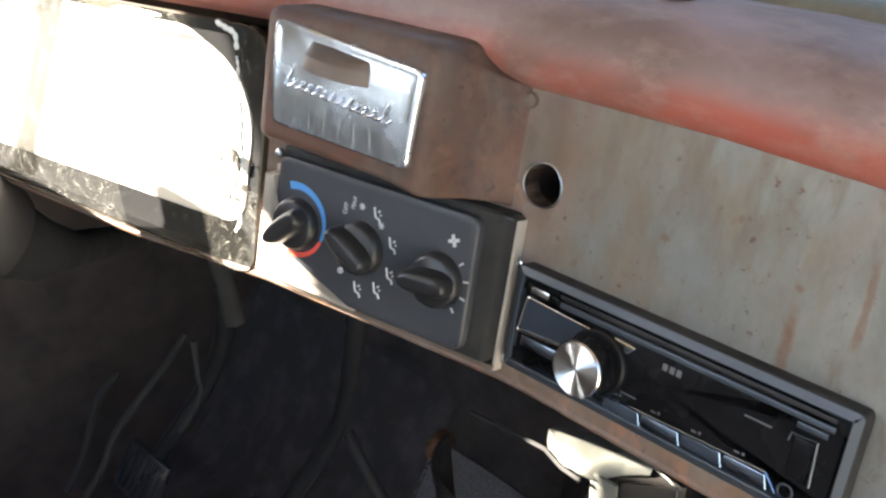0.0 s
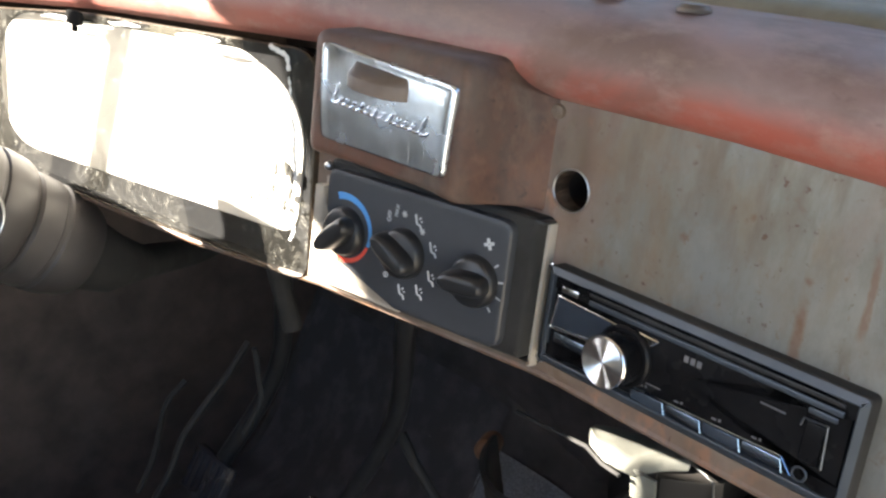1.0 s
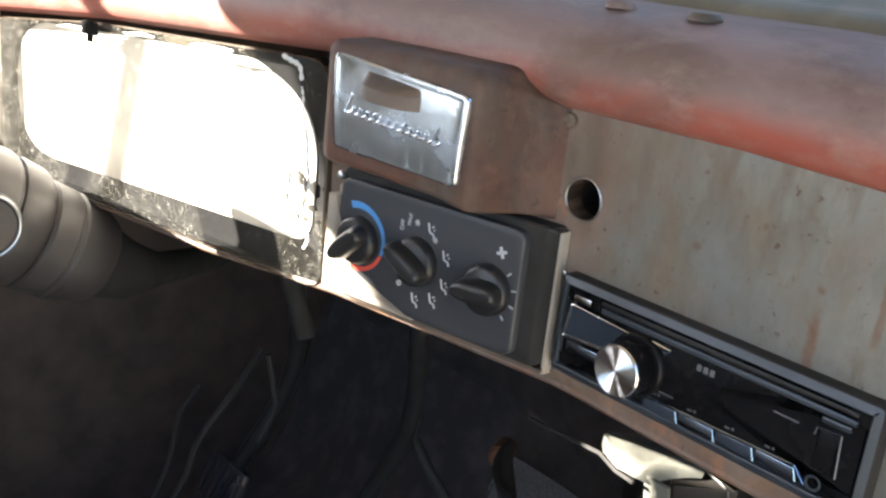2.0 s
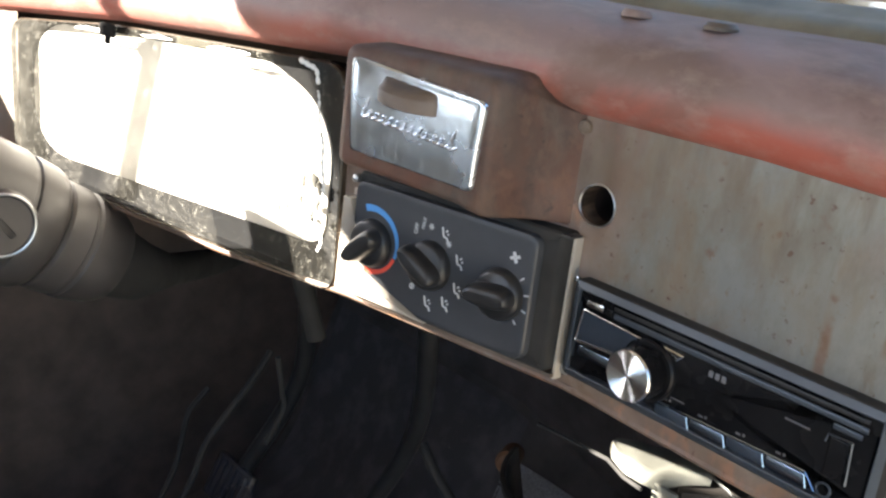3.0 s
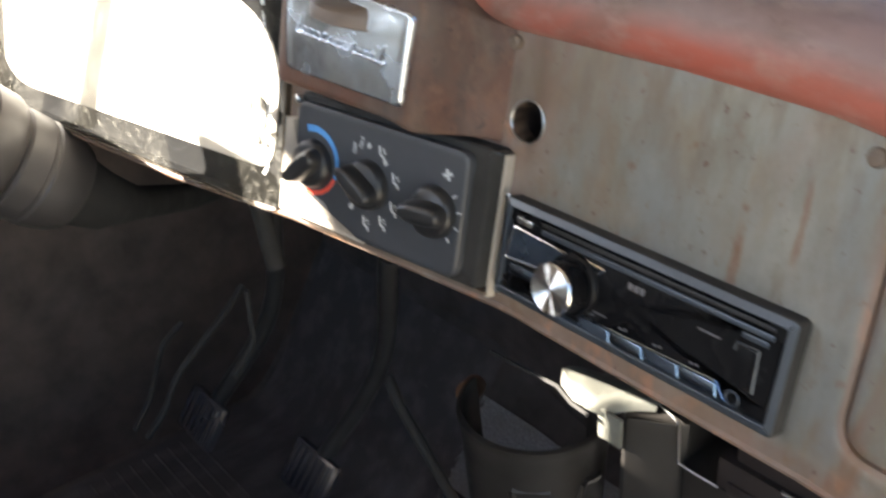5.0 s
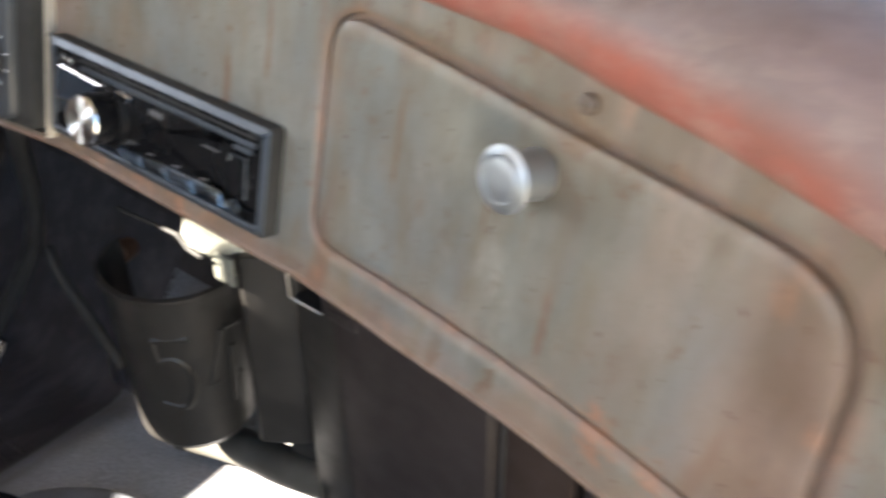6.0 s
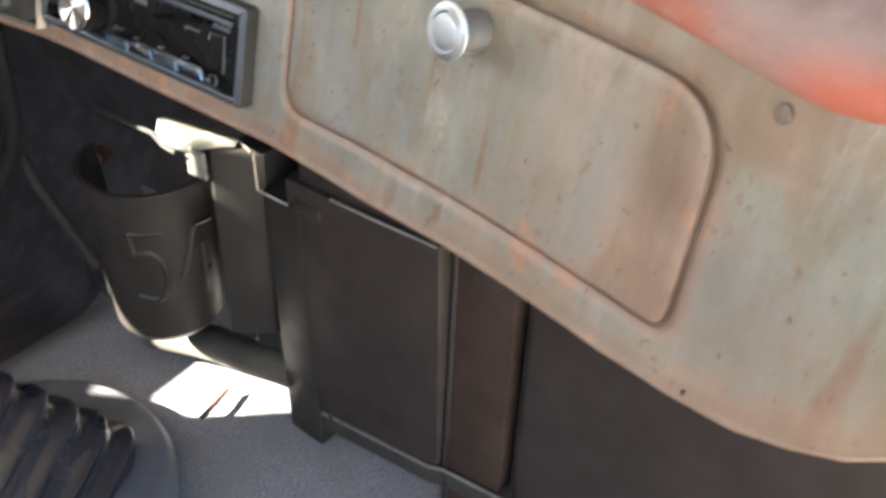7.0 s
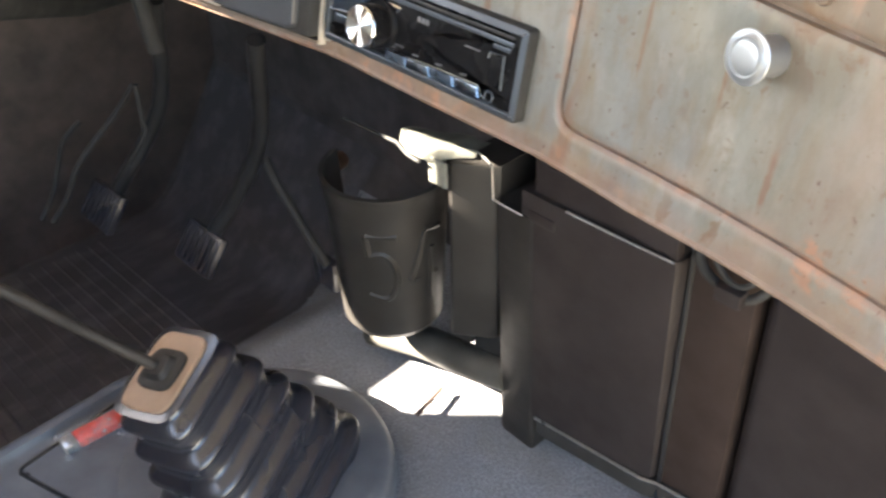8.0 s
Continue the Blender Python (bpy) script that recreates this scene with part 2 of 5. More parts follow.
def boot_rubber():
    """Smooth black rubber with a faint film of dust."""
    m = Mat("black_boot_rubber", (0.023, 0.023, 0.029), 0.28)
    m.color(m.mix(m.ramp(m.noise(14, 4), 0.4, 0.7, 0, 0.6), (0.017, 0.017, 0.023), (0.029, 0.029, 0.036)))
    m.set("Roughness", m.ramp(m.noise(9, 3), 0.3, 0.7, 0.22, 0.32))
    m.set("Specular IOR Level", 0.9)
    m.bump(m.noise(300, 2), 0.02, 0.0004)
    return m.m


STEEL, STEEL_RUSTY, RED, RUST = steel("bare_grey_steel", 0.0), steel("rust_filmed_steel", 0.17), red_paint(), rust()
GLASS_DUSTY, CARPET, MAT_RUBBER, GRAVEL = dusty_glass(), carpet(), rubber_mat(), ground_mat()
CHROME = plain("scratched_chrome", (0.72, 0.74, 0.76), 0.16, 1.0, 0.12, 300, 0.05)
CHROME_DULL = plain("dull_chrome", (0.50, 0.51, 0.51), 0.36, 1.0, 0.15, 240, 0.06)
ALU = plain("cream_painted_bracket", (0.36, 0.32, 0.27), 0.5, 0.0, 0.15)
HVAC_GREY = plain("charcoal_plastic", (0.031, 0.034, 0.040), 0.42, 0.0, 0.12, 500, 0.10)
BLACK = plain("black_plastic", (0.014, 0.014, 0.015), 0.38, 0.0, 0.2, 500, 0.06)
GLOSS = plain("glossy_black_plastic", (0.006, 0.006, 0.007), 0.24, 0.0, 0.2, 500, 0.0)
GLOSS.node_tree.nodes["Principled BSDF"].inputs["Specular IOR Level"].default_value = 0.15
TRIM = plain("satin_grey_trim", (0.072, 0.086, 0.106), 0.34, 0.6, 0.1, 500, 0.03)
WHITE = plain("white_print", (0.42, 0.44, 0.46), 0.5, 0.0, 0.03, 300, 0.0)
GREYPRINT = plain("grey_print", (0.11, 0.11, 0.12), 0.5, 0.0, 0.03, 300, 0.0)
BLUE = plain("blue_print", (0.06, 0.24, 0.55), 0.5, 0.0, 0.05, 300, 0.0)
REDPRINT = plain("red_print", (0.62, 0.07, 0.04), 0.5, 0.0, 0.05, 300, 0.0)
OLIVE = plain("olive_black_plastic", (0.0200, 0.0178, 0.0160), 0.42, 0.0, 0.10, 160, 0.12)
CASE = plain("black_case_plastic", (0.0205, 0.0158, 0.0155), 0.5, 0.0, 0.10, 160, 0.12)
FIREWALL = plain("dark_painted_firewall", (0.062, 0.053, 0.051), 0.7, 0.0, 0.3, 90, 0.2)
BROWN_DARK = plain("dark_brown_trim", (0.062, 0.042, 0.034), 0.6, 0.0, 0.3, 90, 0.2)
RUBBER = boot_rubber()
TAN = plain("tan_rusty_plate", (0.27, 0.175, 0.115), 0.6, 0.0, 0.2, 120, 0.1)
GREY_PLASTIC = plain("grey_console_plastic", (0.104, 0.110, 0.125), 0.5, 0.0, 0.15, 160, 0.1)
GREY_COLUMN = plain("grey_column_plastic", (0.046, 0.0415, 0.040), 0.45, 0.0, 0.15, 200, 0.08)
SEAL = plain("olive_rubber_seal", (0.135, 0.122, 0.092), 0.55, 0.0, 0.25, 70, 0.15)
GASKET = plain("faded_grey_gasket", (0.165, 0.170, 0.175), 0.6, 0.0, 0.2, 90, 0.1)
HEADLINER = plain("beige_cab_paint", (0.34, 0.30, 0.25), 0.6, 0.0, 0.15, 60, 0.1)
SEAT = plain("brown_seat_vinyl", (0.10, 0.07, 0.055), 0.5, 0.0, 0.2, 90, 0.15)
ORANGE = plain("orange_rubber_plug", (0.13, 0.060, 0.028), 0.6, 0.0, 0.2, 90, 0.1)
REDPLASTIC = plain("red_wrapper", (0.62, 0.04, 0.025), 0.3, 0.0, 0.15, 120, 0.1)
DRIP = plain("dried_pale_paint", (0.55, 0.56, 0.55), 0.6, 0.0, 0.15, 200, 0.2)
POD = Mat("matt_black_felt", (0.012, 0.012, 0.012), 1.0, spec=0.02).m
GAUGE_FACE = plain("white_gauge_face", (0.42, 0.405, 0.37), 0.5, 0.0, 0.08, 100, 0.05)
SHAFT = plain("matt_black_shaft", (0.016, 0.015, 0.014), 0.85, 0.0, 0.2, 120, 0.1)
TIN = plain("dull_sheet_tin", (0.175, 0.175, 0.150), 0.45, 0.2, 0.2, 160, 0.15)
DIRT = plain("caked_grey_dirt", (0.115, 0.110, 0.095), 0.9, 0.0, 0.55, 200, 0.3)
SCREW = plain("rusty_screw_head", (0.135, 0.100, 0.076), 0.5, 0.2, 0.35, 300, 0.2)
BROWN_KICK = plain("dark_brown_board", (0.024, 0.0145, 0.0115), 0.75, 0.0, 0.2, 90, 0.2)
for m, level in ((CASE, 0.28), (OLIVE, 0.38), (BROWN_KICK, 0.25)):
    m.node_tree.nodes["Principled BSDF"].inputs["Specular IOR Level"].default_value = level
TAB = plain("worn_brown_metal", (0.105, 0.077, 0.062), 0.5, 0.1, 0.3, 260, 0.15)
HOSE = plain("dusty_olive_hose", (0.052, 0.048, 0.040), 0.6, 0.0, 0.25, 120, 0.1)
SPUN = plain("spun_aluminium", (0.88, 0.89, 0.90), 0.10, 1.0, 0.04, 300, 0.0)
SATIN = plain("satin_aluminium", (0.36, 0.38, 0.40), 0.44, 0.9, 0.12, 300, 0.05)
NAME_CHROME = plain("hazy_chrome", (0.60, 0.65, 0.72), 0.22, 1.0, 0.16, 70, 0.45)
LENS = plain("blue_black_glass", (0.10, 0.13, 0.175), 0.12, 0.7, 0.2, 300, 0.0)
LEVER = plain("brown_black_steel", (0.013, 0.0095, 0.008), 0.66, 0.0, 0.3, 120, 0.1)


def clear_film():
    """Crumpled clear packaging film."""
    m = Mat("clear_packaging_film", (0.7, 0.68, 0.68), 0.15)
    m.bump(m.noise(90, 4), 0.8, 0.003)
    mix, clear = m.t.nodes.new("ShaderNodeMixShader"), m.t.nodes.new("ShaderNodeBsdfTransparent")
    m.t.links.new(m.ramp(m.noise(120, 4), 0.42, 0.70, 0.06, 0.42), mix.inputs[0])
    m.t.links.new(clear.outputs[0], mix.inputs[1])
    m.t.links.new(m.b.outputs[0], mix.inputs[2])
    m.t.links.new(mix.outputs[0], m.t.nodes["Material Output"].inputs[0])
    return m.m


FILM = clear_film()
BLUE_METAL = plain("blue_tinted_chrome", (0.34, 0.43, 0.55), 0.2, 1.0, 0.2, 300, 0.0)


def pane_glass():
    m = Mat("window_glass", (0.9, 0.95, 0.93), 0.0)
    m.set("Transmission Weight", 1.0)
    m.set("IOR", 1.1)
    return m.m


PANE = pane_glass()

# ---- mesh helpers ----
# Dash space: x along the dash, y away from the cab, z up its leaning face; the origin is the radio's upper corner.
DASH = Matrix.Translation((0, 0, 0.66)) @ Matrix.Rotation(radians(-13), 4, "X")


def face_y(x):
    """How far the dash face lies along y: flat in the middle, bowed towards the cab at both ends."""
    d = max(0.0, x - 0.2)
    return 0.009 - 0.07 * d - 0.5 * d * d + 0.2 * min(0.0, x)


def bent(bm):
    """From (x, depth off the dash face, z) to the world."""
    for v in bm.verts:
        v.co.y += face_y(v.co.x)
    bm.transform(DASH)
    return bm


def thing(name, label, category, group="", kind=""):
    return tagged(new(name), label, category, group, kind)


def part(name, bm, material, parent=None, label="", smooth=True):
    bmesh.ops.recalc_face_normals(bm, faces=bm.faces)
    me = bpy.data.meshes.new(name)
    bm.to_mesh(me)
    bm.free()
    for m in (material if isinstance(material, (list, tuple)) else [material]):
        me.materials.append(m)
    ob = new(name, me)
    if smooth:
        me.shade_smooth()
        me.set_sharp_from_angle(angle=radians(38))
    if parent:
        ob.parent = parent
    return tagged(ob, label)


def structure(name, bm, material, label, category):
    return tagged(part(name, bm, material), label, category, kind="structure")


def box(lo, hi, bevel=0.0, bm=None, segments=2):
    bm = bm or bmesh.new()
    m = Matrix.Translation([(a + b) / 2 for a, b in zip(lo, hi)]) @ Matrix.Diagonal([*(b - a for a, b in zip(lo, hi)), 1])
    made = bmesh.ops.create_cube(bm, size=1, matrix=m)["verts"]
    if bevel:
        edges = {e for v in made for e in v.link_edges}
        bmesh.ops.bevel(bm, geom=list(edges), offset=bevel, segments=segments, profile=0.6, affect="EDGES")
    return bm


def rings(loops, bm=None, closed=True, cap0=False, cap1=False, mats=None):
    """A skin over loops of as many points each."""
    bm = bm or bmesh.new()
    vs = [[bm.verts.new(p) for p in loop] for loop in loops]
    n = len(vs[0])
    for k, (a, b) in enumerate(zip(vs, vs[1:])):
        for i in range(n if closed else n - 1):
            f = bm.faces.new((a[i], a[(i + 1) % n], b[(i + 1) % n], b[i]))
            if mats:
                f.material_index = mats[k]
    if cap0:
        bm.faces.new(vs[0][::-1])
    if cap1:
        f = bm.faces.new(vs[-1])
        if mats:
            f.material_index = mats[-1]
    return bm


def circle(c, r, n=24, u=(1, 0, 0), v=(0, 0, 1), ru=1.0, rv=1.0):
    c, u, v = Vector(c), Vector(u), Vector(v)
    return [c + u * (r * ru * math.cos(2 * math.pi * k / n)) + v * (r * rv * math.sin(2 * math.pi * k / n)) for k in range(n)]


def turned(profile, c, axis, n=32, bm=None):
    """A lathe: profile of (radius, height along axis)."""
    axis = Vector(axis).normalized()
    u = axis.orthogonal().normalized()
    v = axis.cross(u)
    c = Vector(c)
    return rings([circle(c + axis * h, max(r, 1e-5), n, u, v) for r, h in profile], bm, cap0=True, cap1=True)


def tube(points, r, n=12, bm=None, taper=None):
    points = [Vector(p) for p in points]
    loops = []
    u = None
    for k, p in enumerate(points):
        d = (points[min(k + 1, len(points) - 1)] - points[max(k - 1, 0)]).normalized()
        u = d.orthogonal().normalized() if u is None else (u - d * u.dot(d)).normalized()
        rad = r if taper is None else taper[k]
        loops.append(circle(p, rad, n, u, d.cross(u)))
    return rings(loops, bm, cap0=True, cap1=True)


def smooth_path(points, n=8):
    """Catmull-Rom through the points."""
    p = [Vector(q) for q in points]
    p = [2 * p[0] - p[1]] + p + [2 * p[-1] - p[-2]]
    out = []
    for a, b, c, d in zip(p, p[1:], p[2:], p[3:]):
        for k in range(n):
            s = k / n
            out.append(0.5 * (2 * b + (c - a) * s + (2 * a - 5 * b + 4 * c - d) * s * s + (3 * b - a - 3 * c + d) * s ** 3))
    return out + [p[-2]]


def corner_path(corners, n=6):
    """A closed outline of (x, z, radius) corners, rounded."""
    out, m = [], len(corners)
    for k in range(m):
        (ax, az, _), (bx, bz, r), (cx, cz, _) = corners[k - 1], corners[k], corners[(k + 1) % m]
        b = Vector((bx, bz))
        da, dc = (Vector((ax, az)) - b).normalized(), (Vector((cx, cz)) - b).normalized()
        half = da.angle(dc) / 2
        reach = r / math.tan(half)
        p, q = b + da * reach, b + dc * reach
        for s in range(n + 1):
            t = s / n
            out.append((1 - t) ** 2 * p + 2 * t * (1 - t) * b + t * t * q)
    return out


def inset(outline, d):
    """The outline moved inwards by d (outwards: minus)."""
    n, out = len(outline), []
    area = sum(a.x * b.y - b.x * a.y for a, b in zip(outline, outline[1:] + outline[:1]))
    sign = 1 if area > 0 else -1
    for k in range(n):
        e = (outline[(k + 1) % n] - outline[k - 1]).normalized()
        out.append(outline[k] + Vector((-e.y, e.x)) * d * sign)
    return out


def resampled(outline, step):
    out, n = [], len(outline)
    for a, b in zip(outline, outline[1:] + outline[:1]):
        m = max(1, round((b - a).length / step))
        out += [a.lerp(b, k / m) for k in range(m)]
    return out


def plate(outline, levels, bm=None, fill=True, mats=None, steps=4):
    """A plate over an outline in (x, z): levels of (inset, depth off the face), last one filled by shrinking rings."""
    loops = [[(p.x, y, p.y) for p in inset(outline, d)] for d, y in levels]
    if fill:
        last = inset(outline, levels[-1][0])
        c = sum(last, Vector((0, 0))) / len(last)
        for s in np.linspace(1, 0.02, steps + 1)[1:]:
            loops.append([(c.x + (p.x - c.x) * s, levels[-1][1], c.y + (p.y - c.y) * s) for p in last])
    return rings(loops, bm, mats=mats, cap1=fill)


def lettering(name, text, size, material, parent, place, depth=0.0003):
    """Words in the built-in font, standing on the plane of the pose."""
    cu = bpy.data.curves.new(name, "FONT")
    cu.body, cu.size, cu.extrude, cu.align_x, cu.align_y = text, size, depth, "CENTER", "CENTER"
    tmp = bpy.data.objects.new(name, cu)
    scene.collection.objects.link(tmp)
    me = bpy.data.meshes.new_from_object(tmp.evaluated_get(bpy.context.evaluated_depsgraph_get()))
    bpy.data.objects.remove(tmp)
    me.materials.clear()
    me.materials.append(material)
    ob = new(name, me)
    ob.parent = parent
    ob.matrix_world = place
    return ob


def on_face(x, off, z, turn=0.0):
    """A pose on the dash face: local x along it, local y up it, local z towards the cab."""
    slope = math.degrees(math.atan(0.2)) if x < 0 else -math.degrees(math.atan(0.07 + (x - 0.2))) if x > 0.2 else 0.0
    return DASH @ pose(x, face_y(x) + off, z, 90, 0, slope) @ pose(0, 0, 0, 0, 0, turn)


def curve_of(pairs):
    xs, zs = zip(*pairs)
    return lambda x: float(np.interp(x, xs, zs))


EDGE_TOP = curve_of([(-0.80, 0.050), (-0.63, 0.062), (-0.44, 0.079), (-0.2, 0.091), (0.0, 0.0878), (0.09, 0.089), (0.17, 0.0868), (0.20, 0.083), (0.26, 0.0787), (0.325, 0.0775), (0.37, 0.0715), (0.412, 0.0680), (0.456, 0.0628), (0.482, 0.0592), (0.502, 0.0573), (0.522, 0.0600), (0.54, 0.0655), (0.60, 0.082), (0.70, 0.10)])
EDGE_LOW = curve_of([(-0.80, -0.076), (-0.3, -0.074), (-0.18, -0.067), (0.0, -0.0688), (0.10, -0.0705), (0.2, -0.0712), (0.28, -0.0735), (0.36, -0.0702), (0.445, -0.0690), (0.486, -0.0652), (0.512, -0.0600), (0.533, -0.0515), (0.552, -0.0410), (0.576, -0.020), (0.60, 0.02)])

# ---- ground and cab shell ----
def slab_with_hole(plane, at, thick, outer, hole):
    """A wall in the plane x = at, y = at or z = at with a rounded opening through it; outer: (a0, b0, a1, b1); hole: an outline or None."""
    def put(a, b, d):
        return {"x": (at + d, a, b), "y": (a, at + d, b), "z": (a, b, at + d)}[plane]
    a0, b0, a1, b1 = outer
    if hole is None:
        bm = bmesh.new()
        lo, hi = put(a0, b0, 0), put(a1, b1, thick)
        return box([min(p) for p in zip(lo, hi)], [max(p) for p in zip(lo, hi)], 0.0, bm)
    c = sum(hole, Vector((0, 0))) / len(hole)
    ring = []
    for p in hole:
        d = p - c
        s = min([((a1 if d.x > 0 else a0) - c.x) / d.x if abs(d.x) > 1e-9 else 1e9, ((b1 if d.y > 0 else b0) - c.y) / d.y if abs(d.y) > 1e-9 else 1e9])
        ring.append(c + d * s)
    for q in [(a0, b0), (a1, b0), (a1, b1), (a0, b1)]:
        k = min(range(len(ring)), key=lambda i: (ring[i] - Vector(q)).length)
        ring[k] = Vector(q)
    loops = [[put(p.x, p.y, e) for p in loop] for loop, e in ((ring, 0), (hole, 0), (hole, thick), (ring, thick), (ring, 0))]
    bm = rings(loops)
    bmesh.ops.remove_doubles(bm, verts=bm.verts, dist=1e-5)
    return bm


LEFT, RIGHT, BACK, ROOF, FRONT = -0.80, 0.72, -1.05, 1.36, 0.34

bm = bmesh.new()
bmesh.ops.create_grid(bm, x_segments=40, y_segments=40, size=400, matrix=Matrix.Translation((0, 0, -0.55)))
structure("ground", bm, GRAVEL, "dry pale gravel yard around the truck", "ground")

# The opening's outline is notched to shape the sun patches inside the cab.
SUN_OPENING = resampled(corner_path([(0.06, 0.845, 0.03), (0.0, 1.250, 0.05), (-0.50, 1.272, 0.03), (-0.614, 1.272, 0.01), (-0.675, 1.226, 0.012), (-0.730, 1.257, 0.02), (-0.785, 1.270, 0.006), (-0.740, 1.205, 0.006), (-0.752, 1.195, 0.006), (-0.752, 1.150, 0.010), (-0.738, 1.135, 0.010), (-0.738, 0.95, 0.01), (-0.732, 0.875, 0.02), (-0.719, 0.828, 0.02), (-0.697, 0.782, 0.02), (-0.646, 0.757, 0.02), (-0.572, 0.754, 0.01), (-0.540, 0.835, 0.01)]), 0.03)
structure("wall_left", slab_with_hole("x", LEFT, -0.02, (BACK, -0.1, FRONT, ROOF), SUN_OPENING), BROWN_DARK, "dark brown driver's door, its open window notched to shape the sun", "door")
RIGHT_DOOR = resampled(corner_path([(0.05, 0.10, 0.05), (0.0, 1.24, 0.06), (-0.90, 1.24, 0.10), (-0.92, 0.10, 0.06)]), 0.04)
structure("wall_right", slab_with_hole("x", RIGHT, 0.05, (BACK, -0.1, FRONT, ROOF), RIGHT_DOOR), HEADLINER, "beige painted cab side with the passenger door open", "wall")
BACK_GLASS = resampled(corner_path([(-0.55, 0.88, 0.08), (-0.55, 1.22, 0.08), (0.47, 1.22, 0.08), (0.47, 0.88, 0.08)]), 0.04)
structure("wall_back", slab_with_hole("y", BACK, -0.05, (LEFT, -0.1, RIGHT, ROOF), BACK_GLASS), HEADLINER, "beige painted cab back wall with a window", "wall")
structure("ceiling", slab_with_hole("z", ROOF, 0.04, (LEFT - 0.05, BACK - 0.05, RIGHT + 0.05, FRONT + 0.05), None), HEADLINER, "beige painted cab roof", "ceiling")
SHIELD = resampled(corner_path([(-0.72, 0.86, 0.06), (-0.72, 1.26, 0.08), (0.64, 1.26, 0.08), (0.64, 0.86, 0.06)]), 0.04)
structure("wall_front", slab_with_hole("y", FRONT, 0.03, (LEFT, -0.1, RIGHT, ROOF), SHIELD), FIREWALL, "dark painted firewall with the windscreen opening above", "wall")
bm = bmesh.new()
bmesh.ops.create_cube(bm, size=1, matrix=Matrix.Translation((-0.04, FRONT + 0.012, 1.06)) @ Matrix.Diagonal((1.37, 0.004, 0.41, 1)))
shield = structure("window_1", bm, PANE, "clear windscreen glass above the dashboard", "window")
shield.visible_shadow = False
# vent wing bar outside the driver's window; unseen mirror added to shade the duct
door_trim = thing("vent_window_frame", "slim dark metal vent window bar in the driver's door", "window frame", kind="structure")
part("post", tube([(LEFT - 0.02, -0.472, 0.74), (LEFT - 0.02, -0.470, 1.27)], 0.0090, 10), BLACK, door_trim)
mirror = thing("shading_mirror", "unseen black side mirror added to shade the heater duct", "mirror")
SHELL = corner_path([(-0.818, 0.984, 0.010), (-0.790, 0.984, 0.008), (-0.760, 0.993, 0.008), (-0.672, 0.996, 0.015), (-0.672, 1.123, 0.02), (-0.818, 1.123, 0.02)], 5)
part("housing", rings([[(LEFT - x, p.x, p.y) for p in inset(SHELL, d)] for d, x in ((0.010, 0.08), (0.002, 0.084), (0, 0.09), (0, 0.12), (0.004, 0.128), (0.015, 0.131))], cap0=True, cap1=True), BLACK, mirror)
part("arm", tube([(LEFT - 0.02, -0.865, 0.930), (LEFT - 0.07, -0.850, 0.955), (LEFT - 0.10, -0.805, 1.00)], 0.007, 8), BLACK, mirror)


def hump(x, y):
    """The height of the floor, with the transmission tunnel and the sloping toe board."""
    def ease(s):
        s = min(1, max(0, s))
        return s * s * (3 - 2 * s)
    side = ease((x + 0.43) / 0.20) * ease((0.42 - x) / 0.22)
    h = (0.115 + 0.03 * max(0, -y)) * side
    return h + 0.28 * ease((y - 0.16) / 0.26) * (1 - 0.75 * side) + 0.004 * math.sin(23 * x + 9 * y) * side


def floor_mesh(x0, x1, y0, y1, nx, ny, up, mats=None):
    bm = bmesh.new()
    vs = [[bm.verts.new((x, y, hump(x, y) + up)) for x in np.linspace(x0, x1, nx)] for y in np.linspace(y0, y1, ny)]
    for j in range(ny - 1):
        for i in range(nx - 1):
            bm.faces.new((vs[j][i], vs[j][i + 1], vs[j + 1][i + 1], vs[j + 1][i]))
    return bm


structure("floor", floor_mesh(LEFT, RIGHT, BACK, FRONT, 80, 60, -0.008), FIREWALL, "dark painted steel cab floor with a raised tunnel", "floor")
bm = floor_mesh(-0.385, 0.44, -0.55, 0.30, 90, 90, 0.0)
structure("carpet", bm, CARPET, "worn grey carpet over the transmission tunnel", "carpet")
bm = floor_mesh(-0.78, -0.38, -0.55, 0.33, 40, 70, 0.0)
mat = structure("rubber_mat", bm, MAT_RUBBER, "dusty black rubber floor mat in the driver's footwell", "floor mat")
for k in range(22):
    y0 = -0.34 + 0.019 * k
    path = [(x, y0, hump(x, y0) + 0.001) for x in np.linspace(-0.76, -0.40, 12)]
    part("rib", tube(path, 0.0024, 6), MAT_RUBBER, mat)

seat = thing("bench_seat", "worn brown vinyl bench seat on a dark base", "seat")
part("cushion", box((-0.70, -1.03, 0.24), (0.60, -0.58, 0.42), 0.05), SEAT, seat)
part("base", box((-0.66, -1.02, -0.01), (0.56, -0.64, 0.24), 0.01), FIREWALL, seat)

# ---- dashboard ----
dashboard = thing("dashboard", "old truck dashboard of bare grey steel, rust and faded red paint", "dashboard")


def sheet(x0, x1, nx, nz=10):
    xs = np.linspace(x0, x1, nx)
    return [[(x, 0.0, EDGE_LOW(x) + (EDGE_TOP(x) + 0.005 - EDGE_LOW(x)) * s) for x in xs] for s in np.linspace(0, 1, nz)]


